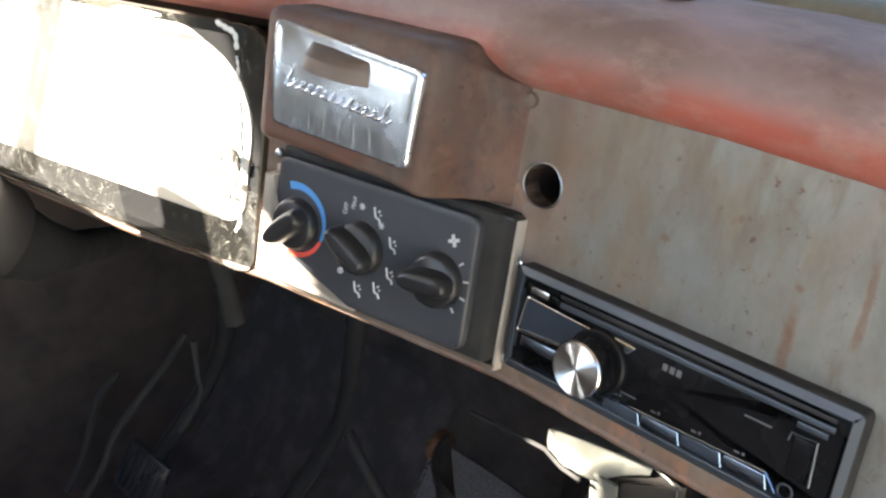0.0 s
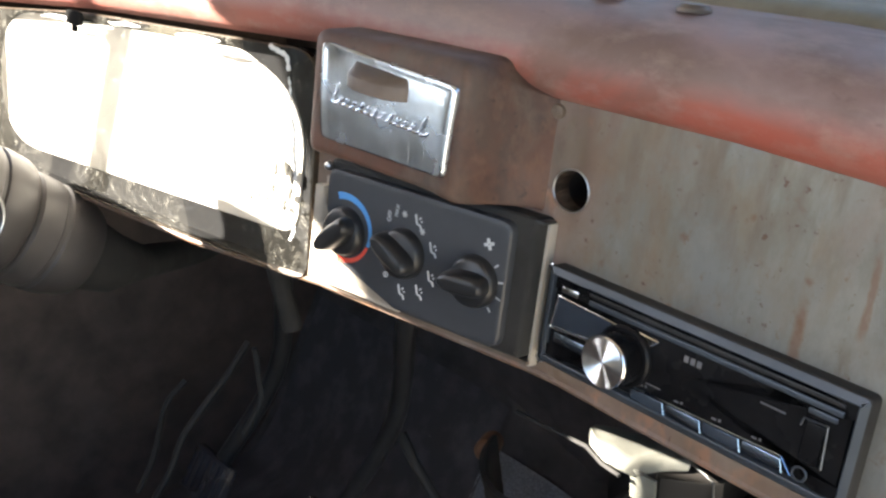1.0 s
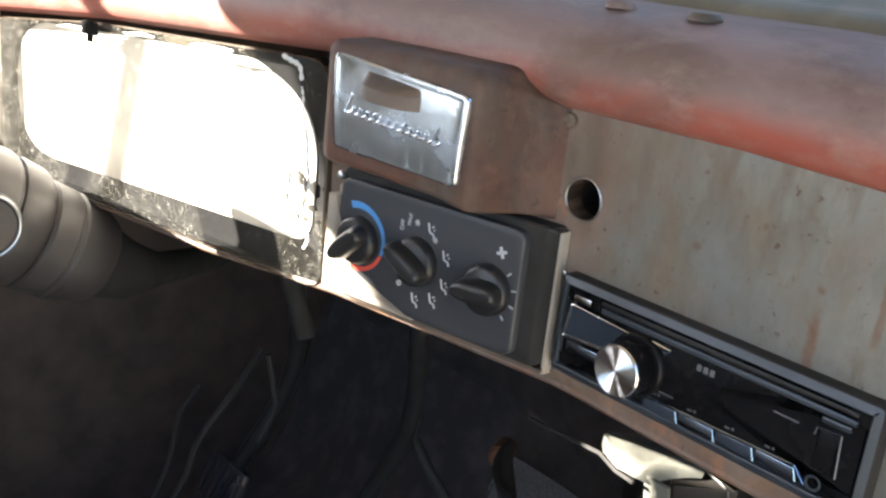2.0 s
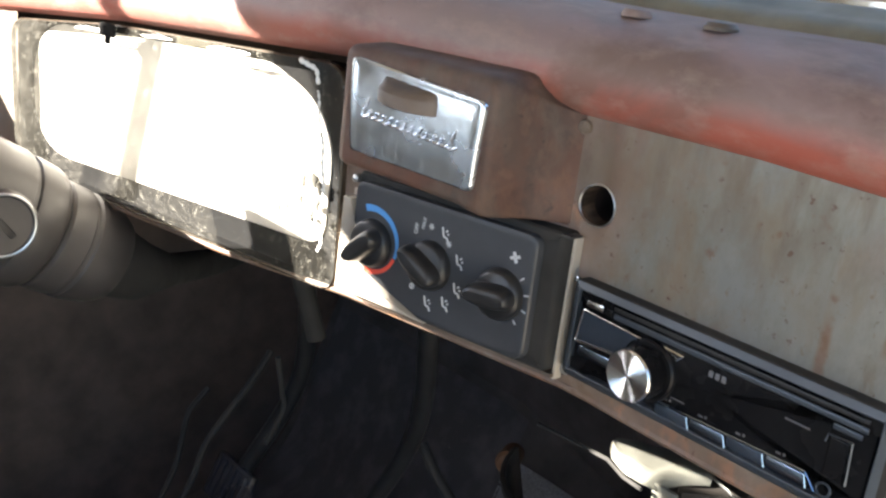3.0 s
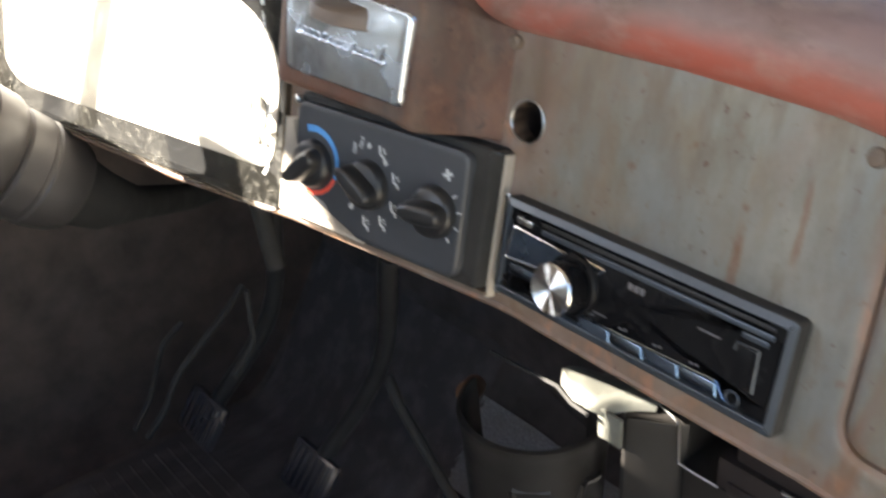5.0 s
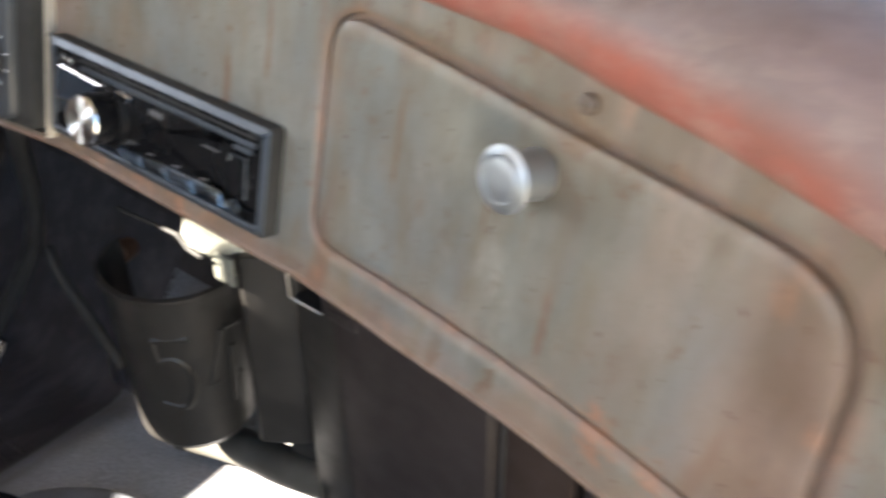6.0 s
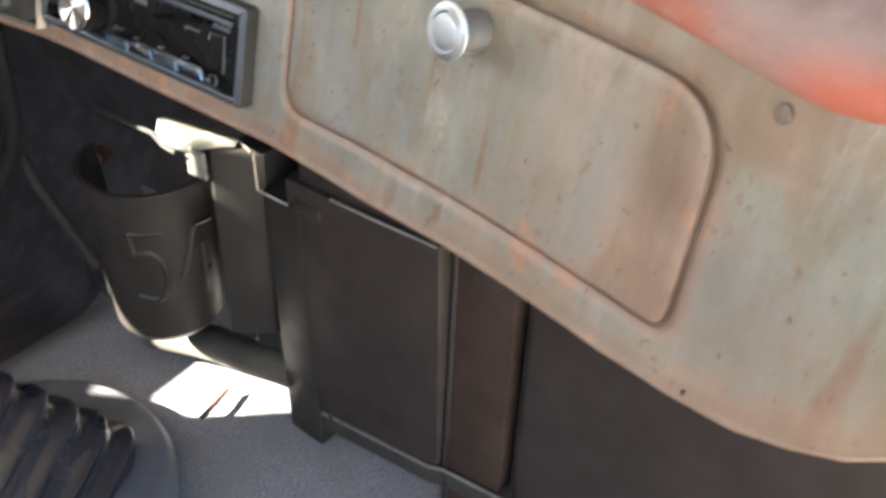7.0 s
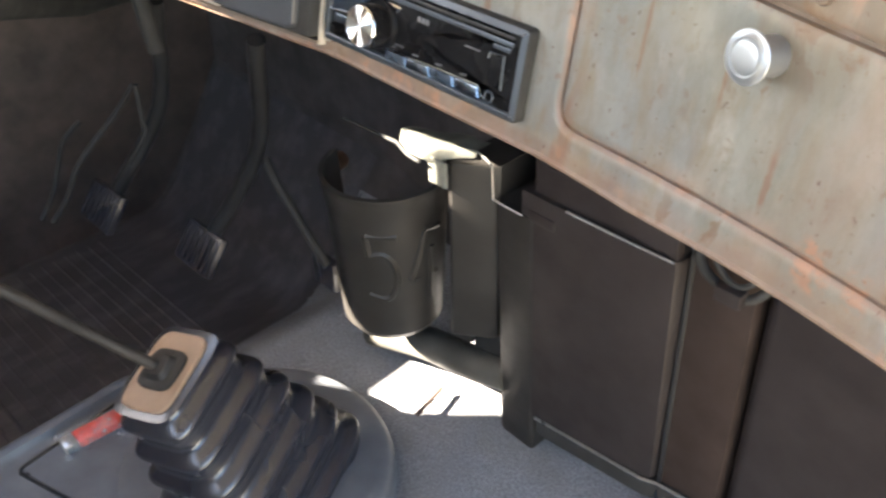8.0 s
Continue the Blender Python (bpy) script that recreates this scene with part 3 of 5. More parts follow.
def holed(bm, outline, x0, x1, levels, mats):
    """Steel round an opening: rings from the sunk edge of the outline out to the borders of its bay."""
    c = sum(outline, Vector((0, 0))) / len(outline)
    outer = []
    for p in outline:
        d, lo, hi = p - c, 0.0, 40.0
        for _ in range(40):
            s = (lo + hi) / 2
            q = c + d * s
            lo, hi = (s, hi) if x0 < q.x < x1 and EDGE_LOW(q.x) < q.y < EDGE_TOP(q.x) + 0.005 else (lo, s)
        outer.append(c + d * lo)
    for q in [(x, e(x) + up) for x in (x0, x1) for e, up in ((EDGE_LOW, 0.0), (EDGE_TOP, 0.005))]:
        k = min(range(len(outer)), key=lambda i: (outer[i] - Vector(q)).length)
        outer[k] = Vector(q)
    loops = [[(p.x, y, p.y) for p in inset(outline, -d)] for d, y in levels]
    last = inset(outline, -levels[-1][0])
    for s in np.linspace(0, 1, 13)[1:]:
        loops.append([(p.x + (o.x - p.x) * s, levels[-1][1], p.y + (o.y - p.y) * s) for p, o in zip(last, outer)])
    rings(loops, bm, mats=mats)


def ramp01(v, a, b):
    s = min(1.0, max(0.0, (v - a) / (b - a)))
    return s * s * (3 - 2 * s)


def gap_to(outline, x, z):
    return min((p - Vector((x, z))).length for p in outline)


def rusted(bm, door=False):
    """Marks where rust sits: by the housing, along lips and seams, and over the end of the glove box door."""
    layer = bm.verts.layers.float.new("rust")
    for v in bm.verts:
        x, z = v.co.x, v.co.z
        r = ramp01(x, 0.034, -0.014) * (0.55 + 0.75 * ramp01(z, 0.0, 0.05))
        r = max(r, (0.65 + 0.25 * ramp01(x, 0.26, 0.18)) * ramp01(z - EDGE_LOW(x), 0.020, 0.003))
        r = max(r, 0.6 * ramp01(EDGE_TOP(x) - z, 0.030, 0.004) * ramp01(x, 0.05, 0.3))
        if 0.19 < x < 0.50:
            r = max(r, (0.5 if door else 0.75) * ramp01(gap_to(GLOVE, x, z), 0.014, 0.002))
        if door:
            r = max(r, 0.95 * ramp01(x, 0.400, 0.450), 0.40 * ramp01(x, 0.33, 0.40))
        else:
            r = max(r, 0.85 * ramp01(abs(x - 0.480), 0.036, 0.028) * ramp01(z, 0.022, 0.036), 0.55 * ramp01(x, 0.53, 0.58))
        v[layer] = r
    return bm


HOLE = [Vector((-0.0005 + 0.0112 * math.cos(2 * math.pi * k / 40), 0.0415 + 0.0112 * math.sin(2 * math.pi * k / 40))) for k in range(40)]
GLOVE = resampled(corner_path([(0.2120, 0.0645, 0.020), (0.345, 0.0530, 1.0), (0.4715, 0.0480, 0.034), (0.4705, -0.0465, 0.010), (0.2140, -0.0475, 0.014)], 8), 0.005)
bm = bmesh.new()
for x0, x1, nx in ((-0.80, -0.590, 12), (-0.19, -0.035, 20), (0.045, 0.2, 40), (0.487, 0.602, 30)):
    rings(sheet(x0, x1, nx, 30), bm, closed=False)
holed(bm, HOLE, -0.035, 0.045, [(0, 0.012), (0, 0.0008), (0.0008, 0.0), (0.004, 0.0)], [1, 1] + [0] * 14)
holed(bm, GLOVE, 0.2, 0.487, [(-0.004, 0.0042), (0.0022, 0.0036), (0.0028, 0.0016), (0.0052, 0.0002), (0.009, 0.0)], [1, 1, 1] + [0] * 14)
# rolled lower lip
xs = np.concatenate([np.linspace(-0.80, 0.5, 70), np.linspace(0.505, 0.602, 24)])
lip = [(0, 0.0), (-0.0006, -0.002), (0.0008, -0.0042), (0.004, -0.0052), (0.012, -0.0045), (0.026, -0.003)]
rings([[(x, y, EDGE_LOW(x) + z) for x in xs] for y, z in lip], bm, closed=False, mats=[1, 1, 1, 1, 1])
bmesh.ops.remove_doubles(bm, verts=bm.verts, dist=2e-5)
face_panel = part("face_panel", bent(rusted(bm)), [STEEL, STEEL_RUSTY], dashboard, "bare grey steel face streaked with rust")

bm = rings([circle((-0.0005, y, 0.0415), r, 40) for r, y in ((0.0112, -0.0002), (0.0116, -0.0010), (0.0121, -0.0008), (0.0123, 0.0004))])
part("hole_rim", bent(bm), CHROME_DULL, dashboard)
bm = rings([circle((-0.0005, y, 0.0415), r, 40) for r, y in ((0.0112, 0.0), (0.0112, 0.030), (0.001, 0.030))], cap1=True)
part("lighter_socket", bent(bm), CASE, dashboard, "dark empty lighter socket")

# painted roll over the top of the dash
ROLL = [(0.004, 0.000), (-0.002, 0.0015), (-0.0075, 0.006), (-0.0115, 0.013), (-0.0125, 0.021), (-0.0105, 0.029), (-0.005, 0.038), (0.005, 0.0455), (0.018, 0.051), (0.034, 0.055), (0.055, 0.057), (0.085, 0.058), (0.12, 0.058), (0.20, 0.056)]


def depth_scale(x):
    return float(np.interp(x, (-0.8, 0.25, 0.52, 0.7), (1.0, 1.0, 0.62, 0.55)))


xs = np.linspace(-0.80, 0.715, 110)
bm = rings([[(x, dy * (depth_scale(x) if dy > 0.004 else 1), EDGE_TOP(x) + dz) for x in xs] for dy, dz in ROLL], closed=False)
low = bm.verts.layers.float.new("low")
for v in bm.verts:
    v[low] = ramp01(v.co.z - EDGE_TOP(v.co.x), 0.036, 0.006) * (1 - 0.75 * math.exp(-((v.co.x - 0.478) / 0.022) ** 2))
part("top_roll", bent(bm), RED, dashboard, "faded red painted roll along the top")
# cowl panel from the roll's back edge to the windscreen wall
bm = rings([[(x, ROLL[-1][0] * depth_scale(x), EDGE_TOP(x) + ROLL[-1][1]) for x in xs]], closed=False)
bent(bm)
bm.verts.ensure_lookup_table()
back = [v.co.copy() for v in bm.verts]
bm.free()
bm = rings([[(p.x, p.y + (FRONT + 0.002 - p.y) * k, p.z + 0.012 * k) for p in back] for k in (0.0, 0.5, 1.0)], closed=False)
structure("cowl", bm, SEAL, "weathered olive cowl panel at the foot of the windscreen", "cowl")
# rubber seal at the windscreen's foot
sl = [(0.088, 0.055), (0.090, 0.061), (0.097, 0.066), (0.107, 0.068), (0.116, 0.070), (0.124, 0.074), (0.132, 0.075), (0.138, 0.070), (0.138, 0.055)]
bm = rings([[(x, dy * depth_scale(x), EDGE_TOP(x) + dz) for x in xs] for dy, dz in sl], closed=False)
part("windscreen_seal", bent(bm), SEAL, dashboard, "weathered olive rubber seal")
# Molding strip is added for the sunlit cowl edge seen beyond the glass.
for name, prof, m, label in (("gasket", [(0.137, 0.060), (0.139, 0.0715), (0.145, 0.0745), (0.151, 0.0750), (0.152, 0.060)], GASKET, "faded grey gasket"), ("molding", [(0.152, 0.060), (0.152, 0.0785), (0.154, 0.0810), (0.160, 0.0815), (0.164, 0.0790), (0.164, 0.060)], CHROME, "bright metal strip standing in for the sunlit edge beyond the glass")):
    bm = rings([[(x, dy * depth_scale(x), EDGE_TOP(x) + dz) for x in xs] for dy, dz in prof], closed=False)
    part(name, bent(bm), m, dashboard, label)


def round_head(name, x, off, z, r, h, material, parent, tilt=None, slot=False, label=""):
    m = on_face(x, off, z)
    bm = turned([(r, 0), (r, h * 0.45), (r * 0.88, h * 0.8), (r * 0.55, h), (0, h * 1.04)], (0, 0, 0), (0, 0, 1), 16)
    if slot:
        box((-r * 0.75, -r * 0.12, h * 0.9), (r * 0.75, r * 0.12, h * 1.12), 0, bm)
        box((-r * 0.12, -r * 0.75, h * 0.9), (r * 0.12, r * 0.75, h * 1.12), 0, bm)
    bm.transform(m)
    return part(name, bm, material, parent, label)


round_head("screw", -0.0160, 0.0, 0.0828, 0.0042, 0.003, SCREW, dashboard, slot=True)
round_head("screw", 0.3568, 0.0, 0.0655, 0.0042, 0.003, SCREW, dashboard, slot=True)
round_head("screw", 0.4910, 0.0, 0.0522, 0.0038, 0.0022, SCREW, dashboard, slot=True)
round_head("screw", 0.1947, 0.0, 0.0760, 0.0044, 0.0022, SCREW, dashboard, slot=True)
# bolts on the roll
for x, dy, dz, r, m in ((0.031, 0.036, 0.0550, 0.0092, TAB), (-0.022, 0.036, 0.0550, 0.008, RED)):
    bm = turned([(r, 0), (r, 0.002), (r * 0.8, 0.0042), (r * 0.3, 0.005), (0, 0.0051)], (x, dy, EDGE_TOP(x) + dz), (0, 0, 1), 20)
    part("bolt", bent(bm), m, dashboard)

# glove box door
bm = plate(GLOVE, [(0.0, 0.008), (0.0, 0.0010), (0.0008, -0.0006), (0.003, -0.0014), (0.006, -0.0016)], mats=[1, 1, 0, 0] + [0] * 14, steps=14)
door = part("glove_box_door", bent(rusted(bm, True)), [STEEL, STEEL_RUSTY], dashboard, "bare steel glove box door with rounded corners")
KN = [(0.0125, 0.0), (0.0130, 0.002), (0.0122, 0.012), (0.0120, 0.021), (0.0126, 0.0230), (0.0152, 0.0238), (0.0165, 0.0248), (0.0167, 0.0258), (0.0163, 0.0266), (0.0154, 0.0268), (0.0142, 0.0272), (0.0128, 0.0282), (0.0120, 0.0288), (0.0115, 0.0287), (0.0110, 0.0274), (0.0104, 0.0274), (0.0099, 0.0284), (0.0085, 0.0288), (0.004, 0.0291), (0.0, 0.0291)]
bm = turned(KN, (0, 0, 0), (0, 0, 1), 48)
bm.transform(on_face(0.3408, -0.0016, 0.0337) @ Matrix.Diagonal((0.78, 0.78, 0.71, 1)))
part("knob", bm, SATIN, door, "satin aluminium push knob with a stepped face")

# gauge cover
COVER = resampled(corner_path([(-0.1885, 0.0870, 0.022), (-0.1830, -0.0705, 0.016), (-0.586, -0.0745, 0.02), (-0.592, 0.0605, 0.022), (-0.44, 0.0765, 0.3)], 6), 0.01)
AMBER = plain("amber_glass_edge", (0.040, 0.030, 0.021), 0.2, 0.0, 0.2, 100, 0.0)
bm = plate(COVER, [(0.0, -0.0005), (0.0, -0.0045), (0.0010, -0.0055), (0.004, -0.0055)], mats=[1, 1, 0, 0, 0, 0, 0, 0])
cover = part("gauge_cover", bent(bm), [GLASS_DUSTY, AMBER], dashboard, "dusty clear cover over the gauges")
cover.visible_shadow = False
drips = [[(-0.2319, 0.0837), (-0.2234, 0.0815), (-0.2155, 0.0790), (-0.2127, 0.0701)], [(-0.2125, 0.0660), (-0.2105, 0.0590), (-0.2098, 0.0495), (-0.2070, 0.0403)], [(-0.2068, 0.0390), (-0.2037, 0.0293), (-0.2032, 0.0175), (-0.2005, 0.0062), (-0.2006, -0.0019)], [(-0.2063, -0.0300), (-0.2035, -0.0275), (-0.1992, -0.0330), (-0.1989, -0.0385), (-0.2015, -0.0440)], [(-0.2250, -0.0240), (-0.2180, -0.0255), (-0.2120, -0.0265)]]
for k, line in enumerate(drips):
    path = smooth_path([(x, -0.0056, z) for x, z in line], 6)
    wide = [0.0003 + 0.0011 * abs(math.sin(2.3 * i + k)) + 0.0007 * (k == 0) + 0.0006 * (k == 2) for i in range(len(path))]
    bm = tube(path, 0.001, 8, taper=wide)
    for v in bm.verts:
        v.co.y = -0.0056 + 0.3 * (v.co.y + 0.0056)
    part("paint_drip", bent(bm), DRIP, cover, "dried pale paint drip")

for x0, x1, z0, z1, w in ((-0.492, -0.440, 0.0665, 0.0705, 0.0014), (-0.404, -0.366, 0.0735, 0.0760, 0.0012), (-0.326, -0.280, 0.0765, 0.0785, 0.0020)):
    path = smooth_path([(x0 + (x1 - x0) * s, -0.0056, z0 + (z1 - z0) * s + 0.0004 * math.sin(9 * s + 40 * x0)) for s in np.linspace(0, 1, 7)], 5)
    bm = tube(path, 0.001, 8, taper=[w * (0.25 + abs(math.sin(1.7 * i + 3))) * math.sin(math.pi * min(0.97, max(0.03, i / len(path)))) + 0.0002 for i in range(len(path))])
    for v in bm.verts:
        v.co.y = -0.0056 + 0.25 * (v.co.y + 0.0056)
    part("dust_smear", bent(bm), DRIP, cover, "pale dried smear")
part("cover_clip", bent(box((-0.4545, -0.0085, 0.0655), (-0.4365, -0.0045, 0.0765), 0.002)), POD, cover, "black retaining clip")
part("clip_tongue", bent(box((-0.4475, -0.0080, 0.0600), (-0.4425, -0.0050, 0.0660), 0.001)), POD, cover)
for x, z, r, s in ((-0.2277, 0.0012, 0.0042, 1.3), (-0.2166, 0.0026, 0.0046, 1.1), (-0.2105, -0.0020, 0.0030, 1.9), (-0.2425, -0.0214, 0.0040, 0.8), (-0.2500, -0.0248, 0.0030, 1.1), (-0.2190, -0.0222, 0.0052, 0.8), (-0.2285, -0.0134, 0.0035, 0.9), (-0.2335, -0.0225, 0.0030, 0.7), (-0.2120, -0.0135, 0.0028, 2.0)):
    loops = []
    for rr, y in ((1.0, 0.0008), (0.92, 0.0002), (0.6, -0.0003), (0.1, -0.0005)):
        loops.append([(x + r * rr * math.cos(a) * (1 + 0.22 * math.sin(3 * a + 90 * x) + 0.12 * math.sin(7 * a)), y, z + r * s * rr * math.sin(a) * (1 + 0.18 * math.sin(4 * a + 50 * z))) for a in np.linspace(0, 2 * math.pi, 28, endpoint=False)])
    part("dirt_clump", bent(rings(loops, cap1=True)), DIRT, cover, "grey clump of caked dirt")

# gauge pod behind the cover: black box with a pale face, lit by the sun through the glass
pod = [[(p.x, y, p.y) for p in inset(COVER, d)] for d, y in ((0.001, 0.0), (0.001, 0.012), (0.006, 0.014))]
last = pod[-1]
cx, cz = sum(p[0] for p in last) / len(last), sum(p[2] for p in last) / len(last)
pod += [[(cx + (p[0] - cx) * k, 0.014, cz + (p[2] - cz) * k) for p in last] for k in (0.6, 0.3, 0.02)]
part("gauge_pod", bent(rings(pod, cap1=True)), POD, dashboard, "black recessed gauge pod")
GAUGE = resampled(corner_path([(-0.587, -0.0575, 0.058), (-0.2160, -0.0475, 0.020), (-0.2140, 0.0480, 0.060), (-0.2820, 0.0740, 0.060), (-0.587, 0.0610, 0.060)], 10), 0.008)
part("gauge_face", bent(plate(GAUGE, [(0, 0.0139), (0, 0.0130), (0.0004, 0.0126), (0.003, 0.0126)])), GAUGE_FACE, dashboard, "white gauge face in bright sun")

# ---- nameplate housing ----
housing = thing("ashtray_housing", "rusty brown steel ashtray housing with a chrome nameplate on the dashboard", "ashtray")


def rrect(x0, x1, z0, z1, r, n=5):
    return corner_path([(x0, z0, r), (x1, z0, r), (x1, z1, r), (x0, z1, r)], n)


DEPTH = curve_of([(-0.166, -0.004), (-0.163, 0.006), (-0.159, 0.026), (-0.154, 0.037), (-0.149, 0.0425), (-0.143, 0.0450), (-0.0425, 0.0450), (-0.0405, 0.0435), (-0.0385, 0.0390), (-0.0365, 0.0325), (-0.0345, 0.0255), (-0.0315, 0.0180), (-0.028, 0.0120), (-0.0235, 0.0065), (-0.019, 0.0025), (-0.0145, -0.0015)])
CREST = curve_of([(-0.166, 0.1020), (-0.150, 0.1065), (-0.100, 0.1068), (-0.045, 0.1062), (-0.0400, 0.1040), (-0.036, 0.0990), (-0.031, 0.0950), (-0.025, 0.0920), (-0.0145, 0.0895)])
FOOT = curve_of([(-0.166, 0.0300), (-0.155, 0.0335), (-0.130, 0.0335), (-0.060, 0.0305), (-0.045, 0.0275), (-0.018, 0.0262), (0.0, 0.0262)])
loops = []
for x in np.concatenate([np.linspace(-0.166, -0.143, 14), np.linspace(-0.135, -0.048, 10), np.linspace(-0.044, -0.0145, 26)]):
    d, z0, z1 = DEPTH(x), FOOT(x), CREST(x)
    r = max(0.0012, 0.13 * abs(d))
    ring = [(0.006, z0), (-d * 0.45, z0 - 0.0006)]
    ring += [(-d + r * (1 - math.sin(a)), z0 + r * (1 - math.cos(a))) for a in np.linspace(0.0, 1.57, 5)]
    ring += [(-d, z0 + (z1 - z0) * k) for k in (0.3, 0.5, 0.7)]
    ring += [(-d + 1.6 * r * (1 - math.cos(a)), z1 - 1.3 * r * (1 - math.sin(a))) for a in np.linspace(0.0, 1.57, 6)]
    ring += [(-d * 0.35, z1 + 0.0012), (0.010, z1 + 0.0035)]
    loops.append([(x, y, z) for y, z in ring])
part("shell", bent(rings(loops, cap0=True)), RUST, housing)
NAME = resampled(corner_path([(-0.1352, 0.0450, 0.004), (-0.0461, 0.0408, 0.004), (-0.0424, 0.0920, 0.005), (-0.1398, 0.1012, 0.004)], 4), 0.006)
def fluted(lo, hi):
    """A low flat rib, cut across so that it can follow the pressing."""
    zs = np.linspace(lo[2], hi[2], 6)
    return rings([[(lo[0], hi[1], z), (lo[0], lo[1], z), (hi[0], lo[1], z), (hi[0], hi[1], z)] for z in zs], cap0=True, cap1=True)


def bulged(bm):
    """The plate's pressing: swelling a little towards its middle."""
    for v in bm.verts:
        v.co.y -= 0.0013 * (1 - min(1.0, ((v.co.z - 0.068) / 0.030) ** 2))
    return bm


nameplate = part("nameplate", bent(bulged(plate(NAME, [(0, -0.0440), (0, -0.0466), (0.0006, -0.0474), (0.0016, -0.0476), (0.0030, -0.0473)], steps=12))), NAME_CHROME, housing, "scratched chrome nameplate")
path, turns = [], 13
for k in range(340):
    u = k / 339
    tall = 1.0 + 2.0 * math.exp(-((u - 0.03) / 0.028) ** 2) + 0.8 * math.exp(-((u - 0.30) / 0.02) ** 2) + 0.9 * math.exp(-((u - 0.61) / 0.022) ** 2) + 1.9 * math.exp(-((u - 0.955) / 0.026) ** 2)
    a = 2 * math.pi * turns * u
    dz = 0.0021 * math.sin(a) * tall + (0.0017 * (tall - 1))
    path.append((-0.1285 + 0.0700 * u + 0.0020 * math.cos(a) + 0.55 * dz, -0.0473, 0.0702 - 0.0062 * u + dz))
part("flourish", bent(bulged(tube(path, 0.00078, 6))), NAME_CHROME, nameplate, "raised chrome flourish")
for k in range(8):
    x = -0.1292 + 0.0100 * k
    part("flute", bent(bulged(fluted((x, -0.04738, 0.0466 - 0.0005 * k), (x + 0.0097, -0.0468, 0.0608 - 0.0008 * k)))), NAME_CHROME, nameplate, smooth=False)
# bow-fronted pull tab with a top that slopes towards the cab
loops = []
for h, bow, wide in ((0.0, 0.92, 0.97), (0.0007, 1.0, 1.0), (0.0072, 1.0, 1.0), (0.0082, 0.95, 0.99), (0.0108, 0.62, 0.97), (0.0128, 0.25, 0.94)):
    arcs = [(-0.0940 + 0.0212 * wide * k, -0.0470 - 0.0150 * bow * (1 - abs(k) ** 2.8)) for k in np.linspace(-1, 1, 22)]
    loops.append([(x, y, 0.0790 + h + 0.10 * (-0.0940 - x)) for x, y in arcs] + [(x, -0.0440, 0.0790 + h + 0.10 * (-0.0940 - x)) for x in (-0.0940 + 0.0212 * wide, -0.0940 - 0.0212 * wide)])
part("pull_tab", bent(rings(loops, cap0=True, cap1=True)), TAB, housing, "worn grey-brown bow-fronted pull tab")
# Raised dark patch paints the shade in the slot beside the tab.
part("tab_shade", bent(box((-0.0724, -0.0482, 0.0775), (-0.0634, -0.0440, 0.0853), 0.0006)), BROWN_DARK, housing, "flat dark patch for the shaded slot beside the tab")

# ---- climate control ----
hvac = thing("climate_control", "charcoal plastic climate control panel with three knobs set in the dashboard", "control panel")
part("surround", bent(plate(rrect(-0.1620, -0.0082, -0.0610, 0.0240, 0.004), [(0, 0.0), (0, -0.0115), (0.0012, -0.0130), (0.004, -0.0135)])), SHAFT, hvac)
front = part("front", bent(plate(rrect(-0.1570, -0.0200, -0.0575, 0.0195, 0.008), [(0.0, -0.0125), (0.0, -0.0176), (0.0004, -0.0186), (0.0012, -0.0190), (0.004, -0.0190)])), HVAC_GREY, hvac)
for lo, hi in (((-0.0078, -0.0062, -0.0660), (-0.0060, 0.0020, 0.0215)), ((-0.1690, -0.0090, -0.0640), (-0.1645, 0.0020, 0.0100))):
    part("bracket", bent(box(lo, hi, 0.0004)), ALU, hvac, "cream painted metal bracket")
# Added cream plate stands in for sun on the panel's charcoal corner.
LIT_CORNER = [Vector(p) for p in ((-0.1665, 0.0060), (-0.1600, 0.0060), (-0.1580, -0.0330), (-0.1420, -0.0408), (-0.1370, -0.0440), (-0.1345, -0.0495), (-0.1120, -0.0545), (-0.0915, -0.0572), (-0.0920, -0.0582), (-0.1675, -0.0570))]
part("lit_corner_plate", bent(plate(resampled(LIT_CORNER, 0.006), [(0, -0.0010), (0, -0.0193), (0.0005, -0.0197)])), ALU, hvac, "cream plate standing in for the sunlit corner of the panel")
part("bracket_tab", bent(box((-0.0120, -0.0128, 0.0215), (-0.0050, -0.0030, 0.0232), 0.0004)), BLACK, hvac)
bm = rings([[(x, y, z) for y, z in ((-0.0090, -0.0645), (-0.0090, -0.0622), (0.0020, -0.0622), (0.0020, -0.0645))] for x in np.linspace(-0.1640, -0.0064, 9)], cap0=True, cap1=True)
part("lower_strip", bent(bm), SCREW, hvac, "rust-stained metal strip")
round_head("screw", -0.1625, -0.0135, 0.0185, 0.0028, 0.003, CHROME_DULL, hvac)
round_head("screw", -0.0035, -0.0000, -0.0590, 0.0035, 0.003, CHROME_DULL, hvac)


